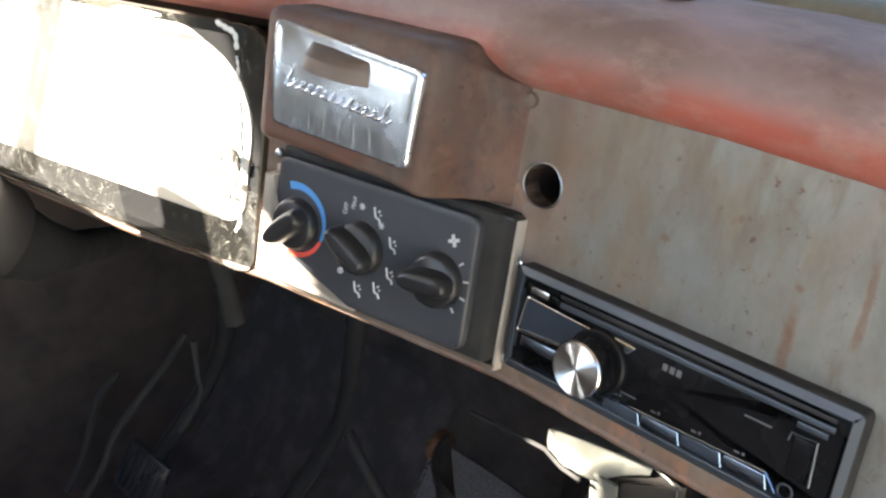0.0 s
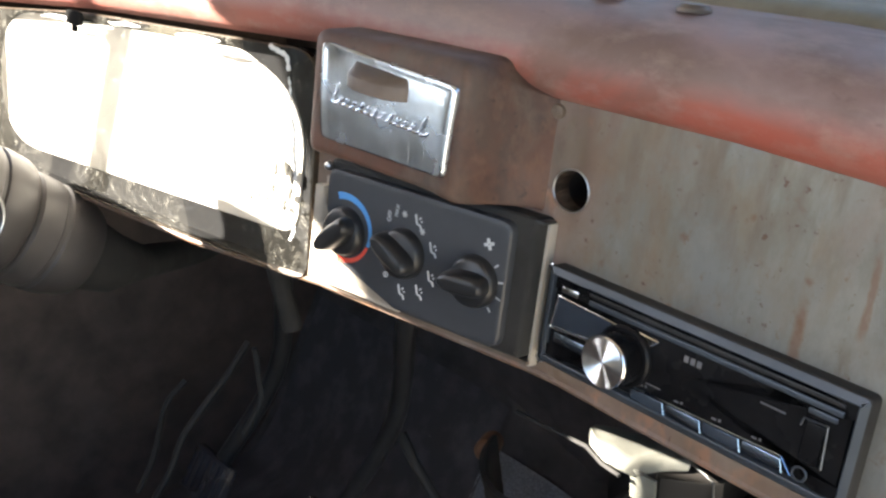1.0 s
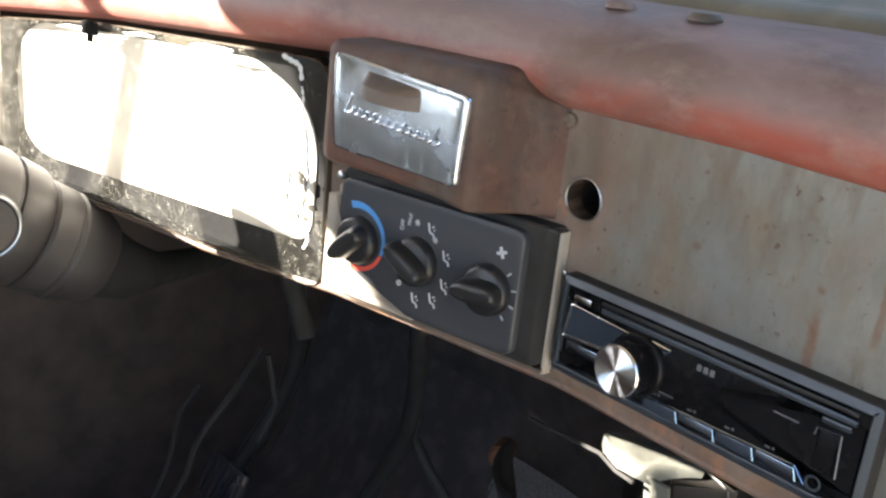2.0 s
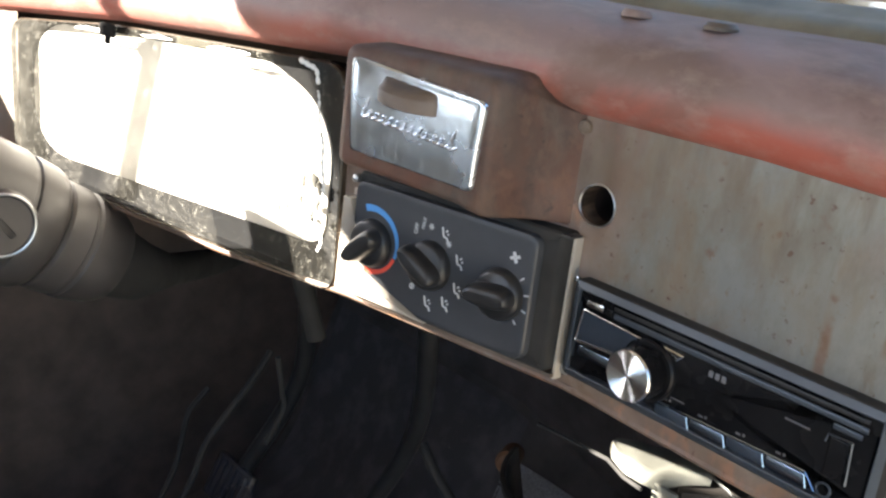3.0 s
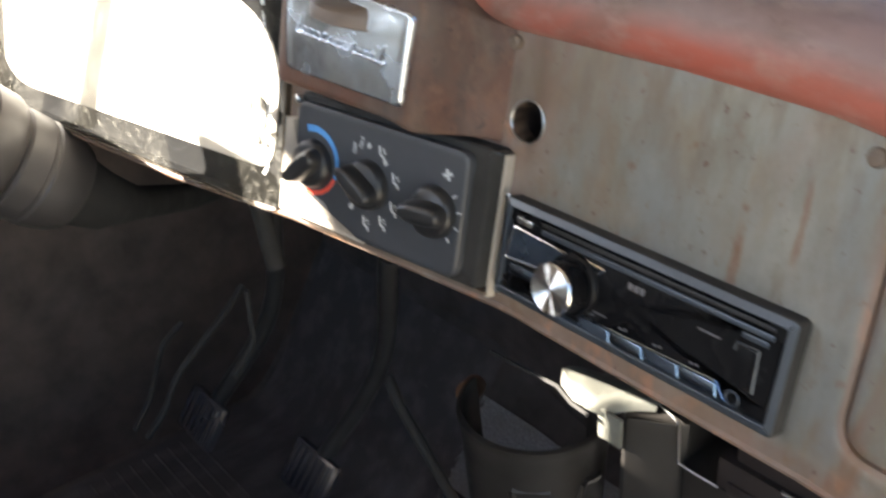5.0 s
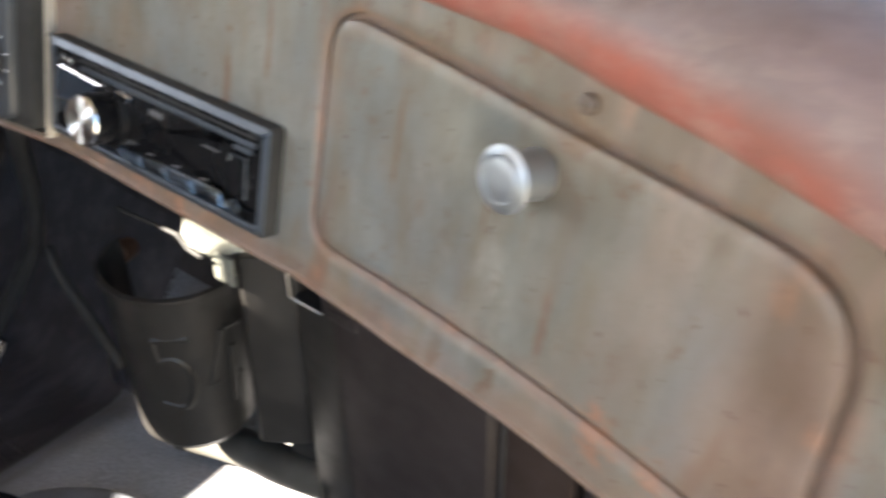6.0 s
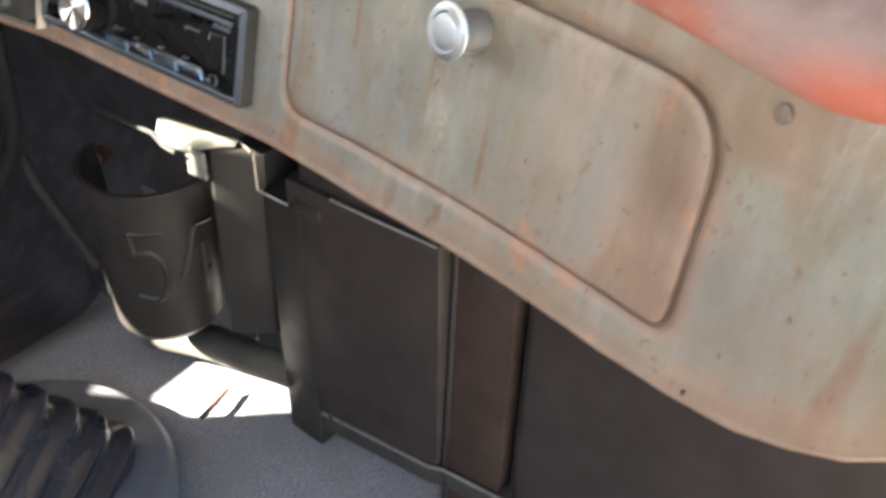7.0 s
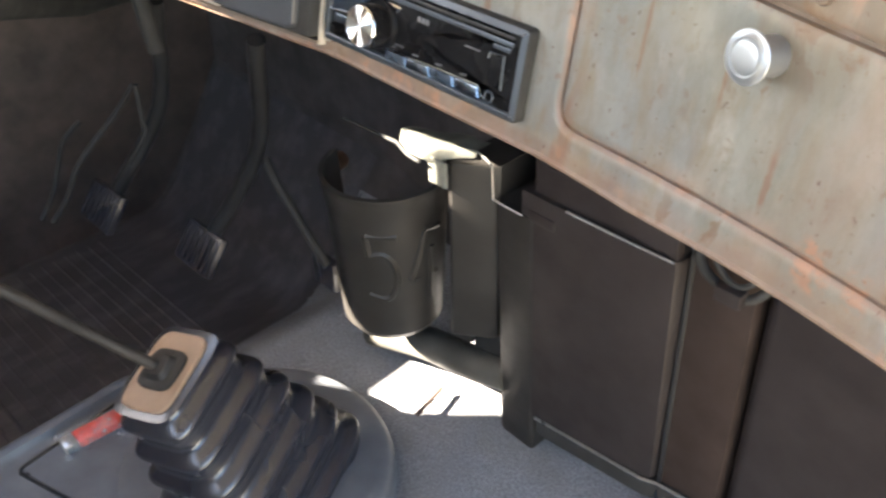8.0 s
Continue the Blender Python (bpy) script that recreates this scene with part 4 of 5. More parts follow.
def dial(x, z, r, turn, name="knob"):
    m = on_face(x, -0.0188, z, turn)
    bm = turned([(r * 1.00, 0), (r * 0.98, 0.0030), (r * 0.90, 0.0062), (r * 0.82, 0.0070), (0, 0.0072)], (0, 0, 0), (0, 0, 1), 40)
    bm.transform(m)
    knob = part(name, bm, BLACK, hvac)
    # a bar across the disc: blunt at its tail, drawn out to a pointer at its tip
    loops = []
    for h, a, b in ((0.004, 1.0, 1.06), (0.0080, 1.0, 1.0), (0.0125, 0.97, 0.86), (0.0152, 0.93, 0.70), (0.0163, 0.86, 0.50)):
        ring = []
        for t in np.linspace(0, 2 * math.pi, 44, endpoint=False):
            cx_, sy = math.copysign(abs(math.cos(t)) ** 0.55, math.cos(t)), math.copysign(abs(math.sin(t)) ** 0.8, math.sin(t))
            ring.append((r * a * (0.12 + 1.02 * cx_), r * b * sy * (0.47 - 0.13 * max(0.0, cx_) ** 2), h))
        loops.append(ring)
    bm = rings(loops, cap1=True)
    bm.transform(m)
    part("grip", bm, BLACK, knob)
    return knob


dial(-0.1392, -0.0185, 0.0160, 222)
dial(-0.0925, -0.0195, 0.0160, 152)
dial(-0.0400, -0.0210, 0.0160, 186)


def arc(name, x, z, r0, r1, a0, a1, material, thin=1.0):
    steps = 26
    loops = []
    for k in range(steps + 1):
        s = k / steps
        a, w = radians(a0 + (a1 - a0) * s), (r1 - r0) * (1 + (thin - 1) * s)
        loops.append([(x + rr * math.cos(a), y, z + rr * math.sin(a)) for rr, y in ((r0, -0.0189), (r0 + w, -0.0189), (r0 + w, -0.0193), (r0, -0.0193))])
    part(name, bent(rings(loops, cap0=True, cap1=True)), material, front)


arc("cold_mark", -0.1395, -0.0170, 0.0192, 0.0238, 110, -20, BLUE, 0.40)
arc("hot_mark", -0.1395, -0.0170, 0.0190, 0.0226, -112, -22, REDPRINT, 0.55)


def mark(name, x, z, w, h, turn, material=WHITE, parent=None):
    bm = box((-w / 2, -h / 2, -0.0002), (w / 2, h / 2, 0.0003))
    bm.transform(on_face(x, -0.0191, z, turn))
    part(name, bm, material, parent or front)


for x, z in ((-0.0848, 0.0034), (-0.0724, -0.0106), (-0.0718, -0.0286), (-0.0793, -0.0399), (-0.0924, -0.0437)):
    line = smooth_path([(x - 0.0012, -0.0192, z + 0.0036), (x - 0.0006, -0.0192, z + 0.0012), (x + 0.0004, -0.0192, z - 0.0020), (x + 0.0026, -0.0192, z - 0.0026), (x + 0.0038, -0.0192, z - 0.0050)], 4)
    part("flow_mark", bent(tube(line, 0.0006, 6)), WHITE, front)
    mark("flow_mark", x + 0.0022, z + 0.0018, 0.0017, 0.0012, 40)
    mark("flow_mark", x + 0.0034, z + 0.0000, 0.0012, 0.0010, 40)
for x, z in ((-0.0943, 0.0049), (-0.0801, -0.0023)):
    for a in (0, 60, 120):
        mark("frost_mark", x, z, 0.0042, 0.0006, a)
arc("defrost_mark", -0.1043, -0.0369, 0.0013, 0.0019, 0, 359, WHITE)
mark("defrost_mark", -0.1043, -0.0369, 0.0008, 0.0034, 0)
for a in (0, 90, 180, 270):
    mark("fan_mark", -0.0333 + 0.0019 * math.cos(radians(a + 20)), 0.0034 + 0.0019 * math.sin(radians(a + 20)), 0.0030, 0.0019, a + 20)
for a in (42, 12, -18, -48):
    mark("speed_mark", -0.0400 + 0.0180 * math.cos(radians(a)), -0.0208 + 0.0192 * math.sin(radians(a)), 0.0032, 0.0010, a)
lettering("off_word", "OFF", 0.0040, WHITE, front, on_face(-0.1053, -0.0192, 0.0007, 84))
lettering("max_word", "MAX", 0.0036, WHITE, front, on_face(-0.1000, -0.0192, 0.0056, 84))

# ---- radio ----
radio = thing("car_radio", "black car radio with a spun silver volume knob in the dashboard", "radio")
RB = rrect(-0.0008, 0.1868, -0.0582, 0.0003, 0.004)
part("sleeve", bent(plate(RB, [(0, 0.002), (0, -0.0070), (0.0003, -0.0080), (0.0009, -0.0086)], fill=False)), SHAFT, radio)
part("trim_ring", bent(plate(RB, [(0.0009, -0.0085), (0.0046, -0.0100), (0.0052, -0.0097), (0.0060, -0.0062)], fill=False)), TRIM, radio, "satin grey trim ring")
part("fascia", bent(plate(RB, [(0.0058, -0.0010), (0.0060, -0.0066), (0.0070, -0.0080), (0.0120, -0.0084)])), GLOSS, radio)


def rbox(name, x0, x1, z0, z1, off0, off1, material, bevel=0.0004, label="", parent=None):
    return part(name, bent(box((x0, off1, z0), (x1, off0, z1), bevel)), material, parent or radio, label)


rbox("disc_slot", 0.0290, 0.1755, -0.0090, -0.0070, -0.0082, -0.0090, BLACK, 0.0003)
part("slot_lip", bent(box((0.0300, -0.0094, -0.0136), (0.1760, -0.0080, -0.0106), 0.0006)), TRIM, radio)
rbox("button", 0.0105, 0.0225, -0.0130, -0.0090, -0.0082, -0.0098, CHROME, 0.0008)
rbox("button", 0.0240, 0.0290, -0.0132, -0.0096, -0.0082, -0.0096, GLOSS, 0.0008)
WING = resampled(corner_path([(0.0065, -0.0350, 0.001), (0.040, -0.0320, 0.001), (0.0700, -0.0195, 0.001), (0.0520, -0.0168, 0.001), (0.0095, -0.0150, 0.002)], 3), 0.004)
part("wing_panel", bent(plate(WING, [(0, -0.008), (0, -0.0096), (0.0008, -0.0102), (0.0013, -0.0098)])), LENS, radio)
part("wing_edge", bent(tube([(p.x, -0.0100, p.y) for p in WING + WING[:1]], 0.00055, 6)), CHROME, radio)
WEDGE = resampled(corner_path([(0.0640, -0.0150, 0.0006), (0.0785, -0.0160, 0.0006), (0.0740, -0.0205, 0.0006)], 3), 0.003)
part("wing_tip", bent(plate(WEDGE, [(0, -0.008), (0, -0.0100), (0.0005, -0.0106)])), CHROME, radio)
rbox("corner_tip", -0.0012, 0.0016, -0.0022, 0.0010, -0.0070, -0.0094, CHROME, 0.0006)
rbox("mode_button", 0.0095, 0.0330, -0.0430, -0.0368, -0.0082, -0.0096, BLUE_METAL, 0.0010)
KC = (0.0580, -0.0320)
bm = turned([(0.0175, 0), (0.0172, 0.002), (0.0160, 0.003), (0.0, 0.003)], (0, 0, 0), (0, 0, 1), 40)
bm.transform(on_face(KC[0], -0.0084, KC[1]))
part("knob_ring", bm, GLOSS, radio)
bm = turned([(0.0135, 0.002), (0.0140, 0.004), (0.0146, 0.014), (0.0146, 0.0172), (0.0139, 0.0180), (0.0, 0.0180)], (0, 0, 0), (0, 0, 1), 64)
knob = part("volume_knob", bm, GLOSS, radio, "black knob with a spun aluminium cap")
knob.matrix_world = on_face(KC[0], -0.0084, KC[1])
groove = [(0.0132 - 0.0001 * k, 0.0187 + 0.000055 * math.sin(2 * math.pi * k / 6)) for k in range(128)]
bm = turned([(0.0143, 0.0171), (0.0141, 0.0182), (0.0136, 0.0187)] + groove + [(0.0, 0.0187)], (0, 0, 0), (0, 0, 1), 64)
cap = part("cap", bm, SPUN, knob, "spun aluminium cap")
for k in range(3):
    rbox("logo_bar", 0.0930 + 0.0038 * k, 0.0956 + 0.0038 * k, -0.0206, -0.0172, -0.0083, -0.0088, GREYPRINT, 0.0002)
part("key_edge", bent(tube([(0.0640, -0.0092, -0.0462), (0.1530, -0.0092, -0.0438), (0.1590, -0.0092, -0.0510)], 0.0005, 6)), BLUE_METAL, radio)
for k in range(4):
    x = 0.0660 + 0.0222 * k
    z = -0.0500 + 0.0006 * k
    rbox("preset_key", x, x + 0.0208, z - 0.0030, z + 0.0030, -0.0082, -0.0094, BLUE_METAL if k % 2 else LENS, 0.0008)
    part("key_divider", bent(tube([(x + 0.0200, -0.0093, z + 0.0032), (x + 0.0222, -0.0093, z - 0.0032)], 0.0004, 6)), BLUE_METAL, radio)
    rbox("key_print", x + 0.0040, x + 0.0066, z + 0.0062, z + 0.0071, -0.0083, -0.0087, GREYPRINT, 0.0)
    rbox("key_print", x + 0.0078, x + 0.0090, z + 0.0064, z + 0.0078, -0.0083, -0.0087, GREYPRINT, 0.0)
rbox("key_print", 0.0740, 0.0830, -0.0412, -0.0405, -0.0083, -0.0087, GREYPRINT, 0.0)
rbox("model_print", 0.1370, 0.1500, -0.0236, -0.0228, -0.0083, -0.0087, GREYPRINT, 0.0)
part("release_edge", bent(tube([(0.1585, -0.0095, -0.0245), (0.1592, -0.0095, -0.0205), (0.1708, -0.0095, -0.0200), (0.1722, -0.0095, -0.0410)], 0.0006, 6)), TRIM, radio)
rbox("release_button", 0.1605, 0.1700, -0.0410, -0.0215, -0.0082, -0.0092, GLOSS, 0.0008)
rbox("button", 0.1600, 0.1740, -0.0176, -0.0148, -0.0082, -0.0090, TRIM, 0.0006)
bm = bmesh.new()
rings([[Vector((0.1630, -0.0090, -0.0480)) + Vector((math.cos(a), 0, math.sin(a))) * 0.0034 + (Vector((math.cos(a), 0, math.sin(a))) * math.cos(b) + Vector((0, 1, 0)) * math.sin(b)) * 0.0006 for b in np.linspace(0, 2 * math.pi, 6, endpoint=False)] for a in np.linspace(0, 2 * math.pi, 25)], bm)
part("jack_ring", bent(bm), TRIM, radio)

# ---- steering column ----
column = thing("steering_column", "grey plastic steering column with an ignition lock", "steering column")
AX = Vector((0.0, 0.745, -0.667))
C0 = Vector((-0.462, -0.195, 0.632))
side = Vector((1, 0, 0))


def col(s, r, rx=1.0):
    up = side.cross(AX).normalized()
    return circle(C0 + AX * s, r, 32, side, up, rx)


part("shroud", rings([col(-0.185, 0.020), col(-0.18, 0.036), col(-0.125, 0.040), col(-0.12, 0.052), col(-0.115, 0.054), col(-0.03, 0.0565), col(0.014, 0.0562), col(0.018, 0.0552), col(0.0195, 0.0525), col(0.0225, 0.0525), col(0.0235, 0.0545), col(0.027, 0.0552), col(0.046, 0.0535), col(0.052, 0.050), col(0.055, 0.045)], cap0=True, cap1=True), GREY_COLUMN, column)
part("collar", rings([col(0.055, 0.0462), col(0.058, 0.0485), col(0.078, 0.0480), col(0.080, 0.0462), col(0.083, 0.0462), col(0.085, 0.0478), col(0.098, 0.0470), col(0.112, 0.044), col(0.122, 0.039)], cap0=True, cap1=True), GREY_COLUMN, column)
part("lower_shaft", tube([C0 + AX * 0.11, C0 + AX * 0.15, Vector((-0.520, -0.030, 0.490)), Vector((-0.600, 0.060, 0.440)), Vector((-0.740, 0.345, 0.380))], 0.014, 16, taper=[0.036, 0.028, 0.017, 0.015, 0.015]), SHAFT, column)
# Unseen hub, and a stub sized to throw the blocky shadow on the cover.
part("wheel_hub", rings([col(-0.215, 0.030), col(-0.21, 0.046), col(-0.19, 0.050), col(-0.185, 0.046)], cap0=True, cap1=True), BLACK, column)
bm = box((-0.059, 0.035, -0.008), (0.008, 0.097, 0.008), 0.006)
bm.transform(Matrix.Translation(C0 - AX * 0.2) @ Matrix((side, side.cross(AX), AX)).transposed().to_4x4())
part("shadow_stub", bm, BLACK, column)
lock_c = C0 + Vector((0.052, 0, 0)) + AX * 0.002
lock = part("ignition_lock", turned([(0.027, -0.01), (0.027, 0.004), (0.0255, 0.0062), (0.0235, 0.0062), (0.022, 0.0045), (0.0, 0.0045)], lock_c, (1, 0, 0.0), 40), GREY_COLUMN, column)
bm = bmesh.new()
rings([[lock_c + Vector((0.0055, 0, 0)) + (Vector((0, math.cos(a), math.sin(a)))) * (0.0245 + 0.0014 * math.cos(b)) + Vector((1, 0, 0)) * 0.0014 * math.sin(b) for b in np.linspace(0, 2 * math.pi, 8, endpoint=False)] for a in np.linspace(0, 2 * math.pi, 41)], bm)
part("lock_rim", bm, CHROME_DULL, lock)
bm = box((-0.002, -0.0025, -0.013), (0.0015, 0.0025, 0.013), 0.0008)
bm.transform(Matrix.Translation(lock_c + Vector((0.0045, 0, 0))) @ Matrix.Rotation(radians(25), 4, "X"))
part("key_slot", bm, BLACK, lock)
# ---- pedals ----
def pedal(name, pad, top, label):
    p = thing(name, label, "pedal", "foot pedals")
    pad, top = Vector(pad), Vector(top)
    mid = pad.lerp(top, 0.45) + Vector((0, 0.045, 0.0))
    part("arm", tube(smooth_path([top, mid, pad + Vector((0, 0.012, 0.004))]), 0.0095, 10), BLACK, p)
    bm = box((-0.036, -0.006, -0.026), (0.036, 0.006, 0.026), 0.005)
    m = Matrix.Translation(pad) @ Matrix.Rotation(radians(-38), 4, "X")
    bm.transform(m)
    padob = part("pad", bm, RUBBER, p, "worn ribbed rubber pad")
    for k in range(6):
        bm = box((-0.030 + 0.0105 * k, -0.0085, -0.021), (-0.0235 + 0.0105 * k, -0.0055, 0.021), 0.001)
        bm.transform(m)
        part("rib", bm, RUBBER, padob)
    return p


pedal("brake_pedal", (-0.352, 0.030, 0.212), (-0.235, 0.075, 0.50), "black brake pedal with a worn ribbed rubber pad")
pedal("clutch_pedal", (-0.500, -0.015, 0.225), (-0.40, 0.060, 0.50), "black clutch pedal with a worn ribbed rubber pad")
gas = thing("accelerator_pedal", "slim black accelerator pedal on a rod beside the tunnel", "pedal", "foot pedals")
part("rod", tube([(-0.300, 0.105, 0.325), (-0.278, 0.100, 0.307), (-0.195, 0.100, 0.231)], 0.0055, 10), SHAFT, gas)
part("pad", box((-0.225, 0.100, 0.195), (-0.185, 0.112, 0.235), 0.004), RUBBER, gas)
for pts, r in (([(-0.56, 0.006, 0.314), (-0.56, -0.02, 0.297), (-0.56, -0.034, 0.27), (-0.56, -0.05, 0.235), (-0.56, -0.074, 0.204)], 0.0032), ([(-0.5, 0.059, 0.366), (-0.5, 0.029, 0.339), (-0.5, -0.03, 0.294), (-0.5, -0.055, 0.257), (-0.5, -0.08, 0.232)], 0.0036), ([(-0.44, 0.035, 0.395), (-0.44, 0.034, 0.356), (-0.44, 0.031, 0.331), (-0.44, 0.006, 0.303)], 0.0030)):
    cable = part("cable", tube(smooth_path(pts), r, 8), SHAFT)
    tagged(cable, "thin black cable hanging under the dashboard", "cable", "cables under the dashboard")
rodt = part("clamp_tube", tube([(-0.326, -0.034, 0.630), (-0.312, 0.000, 0.560), (-0.300, 0.002, 0.492)], 0.0085, 14), SHAFT)
tagged(rodt, "short black tube hanging under the dashboard", "tube")

# ---- heater case ----
case = thing("heater_case", "black plastic heater case under the dashboard", "heater")


def case_y(z):
    """The near-upright front of the corner column and the tower."""
    return 0.139 - 0.035 * (z - 0.128)


def skew(bm):
    for v in bm.verts:
        v.co.y += case_y(v.co.z)
    return bm


plan = [(0.068, 0.11), (0.068, 0.0012), (0.078, 0.0010), (0.140, 0.0015), (0.214, 0.0025), (0.2240, 0.0055), (0.2275, 0.012), (0.2275, 0.11)]
loops = [[(0.147 + (x - 0.147) * s, y, z + (0.12 * (x - 0.147) if z < 0.2 else 0.0)) for x, y in plan] for z, s in ((0.176, 0.99), (0.180, 1.0), (0.25, 1.0), (0.33, 1.0), (0.434, 1.0), (0.4385, 0.985))]
part("body", skew(rings(loops, cap0=True, cap1=True)), CASE, case)
# Black strip stands for the shaded gap, pale bead for the edge's highlight.
strip = [(x, 0.1382 + 0.004 * (x > 0.228), 0.1680 + 0.125 * (x - 0.100)) for x in np.linspace(0.086, 0.420, 24)]
bm = rings([[(x, y + 0.004, z - 0.026), (x, y + 0.001, z), (x, y + 0.030, z + 0.001), (x, y + 0.030, z - 0.020)] for x, y, z in strip], cap0=True, cap1=True)
skirt = part("gap_strip", bm, SHAFT, case, "black strip put in for the dark gap under the case")
part("bead", tube(strip, 0.0015, 8), CHROME_DULL, skirt, "pale bead for the highlight on the lower edge")
plan = [(0.036, 0.10), (0.036, 0.007), (0.038, 0.002), (0.043, 0.0), (0.076, 0.0), (0.0805, 0.0003), (0.083, 0.0018), (0.083, 0.10)]
part("corner_column", skew(rings([[(0.057 + (x - 0.057) * s, y, z) for x, y in plan] for z, s in ((0.116, 0.98), (0.119, 1.0), (0.20, 1.0), (0.33, 1.0), (0.408, 1.0), (0.412, 0.97))], cap0=True, cap1=True)), OLIVE, case)
part("upper_body", skew(box((0.078, 0.0065, 0.400), (0.2235, 0.150, 0.580), 0.004)), CASE, case, "dark upper half of the case, set back")
part("upper_seam", skew(tube([(0.086, 0.0060, 0.545), (0.086, 0.0060, 0.474), (0.090, 0.0060, 0.469), (0.214, 0.0060, 0.473)], 0.0010, 8)), CASE, case)
# Dull chrome tubes stand in for light caught along the case's plastic edges.
part("corner_edge", skew(tube([(0.0365, -0.003, 0.452), (0.0372, -0.003, 0.4150), (0.052, -0.002, 0.4135), (0.070, -0.001, 0.4125)], 0.0010, 8)), CHROME_DULL, case)
part("clip", skew(box((0.076, -0.001, 0.410), (0.106, 0.010, 0.422), 0.003)), CASE, case)
part("lid_highlight", skew(tube([(0.118, 0.0015, 0.4385), (0.170, 0.0012, 0.4395), (0.2235, 0.0035, 0.4395)], 0.0012, 8)), CHROME_DULL, case)


def tower(z, s=1.0):
    """The tower's plan: its front turns away from the cab towards the corner column."""
    c = Vector((0.014, 0.150))
    return [(c.x + (x - c.x) * s + 0.05 * (z - 0.44), c.y + (y - c.y) * s + case_y(z) - 0.128, z) for x, y in ((-0.0030, 0.1120), (-0.0005, 0.1085), (0.0030, 0.1080), (0.0330, 0.1290), (0.0380, 0.1350), (0.0380, 0.1950), (-0.0030, 0.1950))]


part("tower", rings([tower(z, k) for z, k in ((0.236, 0.98), (0.239, 1.0), (0.30, 1.0), (0.38, 1.0), (0.443, 1.0), (0.4455, 0.98))], cap0=True, cap1=True), OLIVE, case)
# Added block keeps the sun out of the gap under the tower.
part("tower_sun_block", box((-0.012, 0.150, 0.170), (0.042, 0.215, 0.240), 0.003), SHAFT, case, "dark block added under the tower to stop the sun")
# The rim tube is pale for light caught along the tower's top.
part("tower_rim", tube([(-0.0090, 0.1110, 0.4485), (0.0040, 0.1240, 0.4490), (0.0120, 0.1330, 0.4500), (0.0290, 0.1250, 0.4540), (0.0360, 0.1235, 0.4520)], 0.0010, 8), CHROME_DULL, case)
part("hose", tube(smooth_path([(-0.160, 0.132, 0.138), (-0.120, 0.138, 0.150), (-0.0727, 0.142, 0.1640), (-0.0188, 0.145, 0.1735), (0.040, 0.152, 0.1860)]), 0.019, 16), HOSE, case, "dusty olive hose")

# curved duct with raised figures
duct = thing("heater_duct", "olive black curved plastic duct with raised figures under the dashboard", "duct")


def duct_at(a, z, grow=1.0):
    f = (z - 0.215) / 0.175
    r = (0.054 + 0.010 * f) * grow
    return (-0.108 + r * math.cos(a), 0.122 - r * math.sin(a), z)


def duct_loop(z, grow=1.0):
    return [duct_at(a, z, grow) for a in np.linspace(0.75 - 2.2, 0.75 + 2.2, 44)]


loops = [duct_loop(z) for z in np.linspace(0.215, 0.380, 9)] + [duct_loop(0.384, 1.03), duct_loop(0.390, 1.03), duct_loop(0.391, 0.96), duct_loop(0.30, 0.93), duct_loop(0.215, 0.93)]
part("shell", rings(loops, closed=False), OLIVE, duct)
part("bottom", rings([duct_loop(0.216), duct_loop(0.206, 0.9), duct_loop(0.204, 0.3)], closed=False), OLIVE, duct)


def figure(strokes):
    """Raised strokes lying on the duct's skin: (angle, height) pairs."""
    for line in strokes:
        pts = [duct_at(radians(a), z, 0.972) for a, z in line]
        part("figure", tube(smooth_path(pts, 4), 0.0042, 8), OLIVE, duct)


figure([[(62, 0.346), (32, 0.346)], [(62, 0.345), (60, 0.321)], [(60, 0.321), (46, 0.324), (35, 0.308), (34, 0.284), (44, 0.267), (64, 0.271)], [(4, 0.346), (-16, 0.341)], [(4, 0.345), (12, 0.312), (20, 0.288)], [(20, 0.288), (-14, 0.284)], [(-4, 0.322), (-4, 0.256)]])
plug = part("grommet", turned([(0.010, -0.02), (0.011, 0.002), (0.011, 0.007), (0.008, 0.010), (0.0, 0.011)], (-0.194, 0.122, 0.356), (0.5, -0.8, 0.3), 20), ORANGE)
tagged(plug, "faded orange rubber grommet beside the heater duct", "grommet")
# bracket above the duct: a pale folded sheet with a rod along its edge
top_edge = curve_of([(-0.064, 0.1160), (-0.041, 0.1265), (-0.011, 0.1430), (0.014, 0.1470)])
low_edge = curve_of([(-0.064, 0.1080), (-0.055, 0.0990), (-0.037, 0.0935), (-0.019, 0.0920), (-0.011, 0.0960), (-0.001, 0.1120), (0.014, 0.1260)])
rows = []
for j in range(15):
    v = j / 14
    row = []
    for x in np.linspace(-0.064, 0.014, 44):
        y = low_edge(x) + (top_edge(x) - low_edge(x)) * v
        row.append((x, y, 0.4545 - 0.030 * max(0.0, 0.24 - v) + 0.0008 * math.sin(170 * x + 4 * v) + 0.0014 * math.exp(-((x + 0.013 - 0.3 * (y - 0.11)) / 0.004) ** 2)))
    rows.append(row)
bm = rings(rows, closed=False)
bmesh.ops.solidify(bm, geom=list(bm.faces), thickness=0.0012)
brk = part("duct_bracket", bm, TIN)
tagged(brk, "pale sheet metal bracket above the heater case", "bracket")
part("edge_rod", tube([(-0.1200, 0.0870, 0.4530), (-0.056, 0.0960, 0.4490), (-0.037, 0.0915, 0.4460), (-0.019, 0.0900, 0.4460)], 0.0016, 8), SHAFT, brk)
brk2 = part("duct_flange", box((-0.016, 0.098, 0.424), (0.006, 0.101, 0.4500), 0.001), TIN)
tagged(brk2, "pale sheet metal flange beside the heater duct", "bracket")
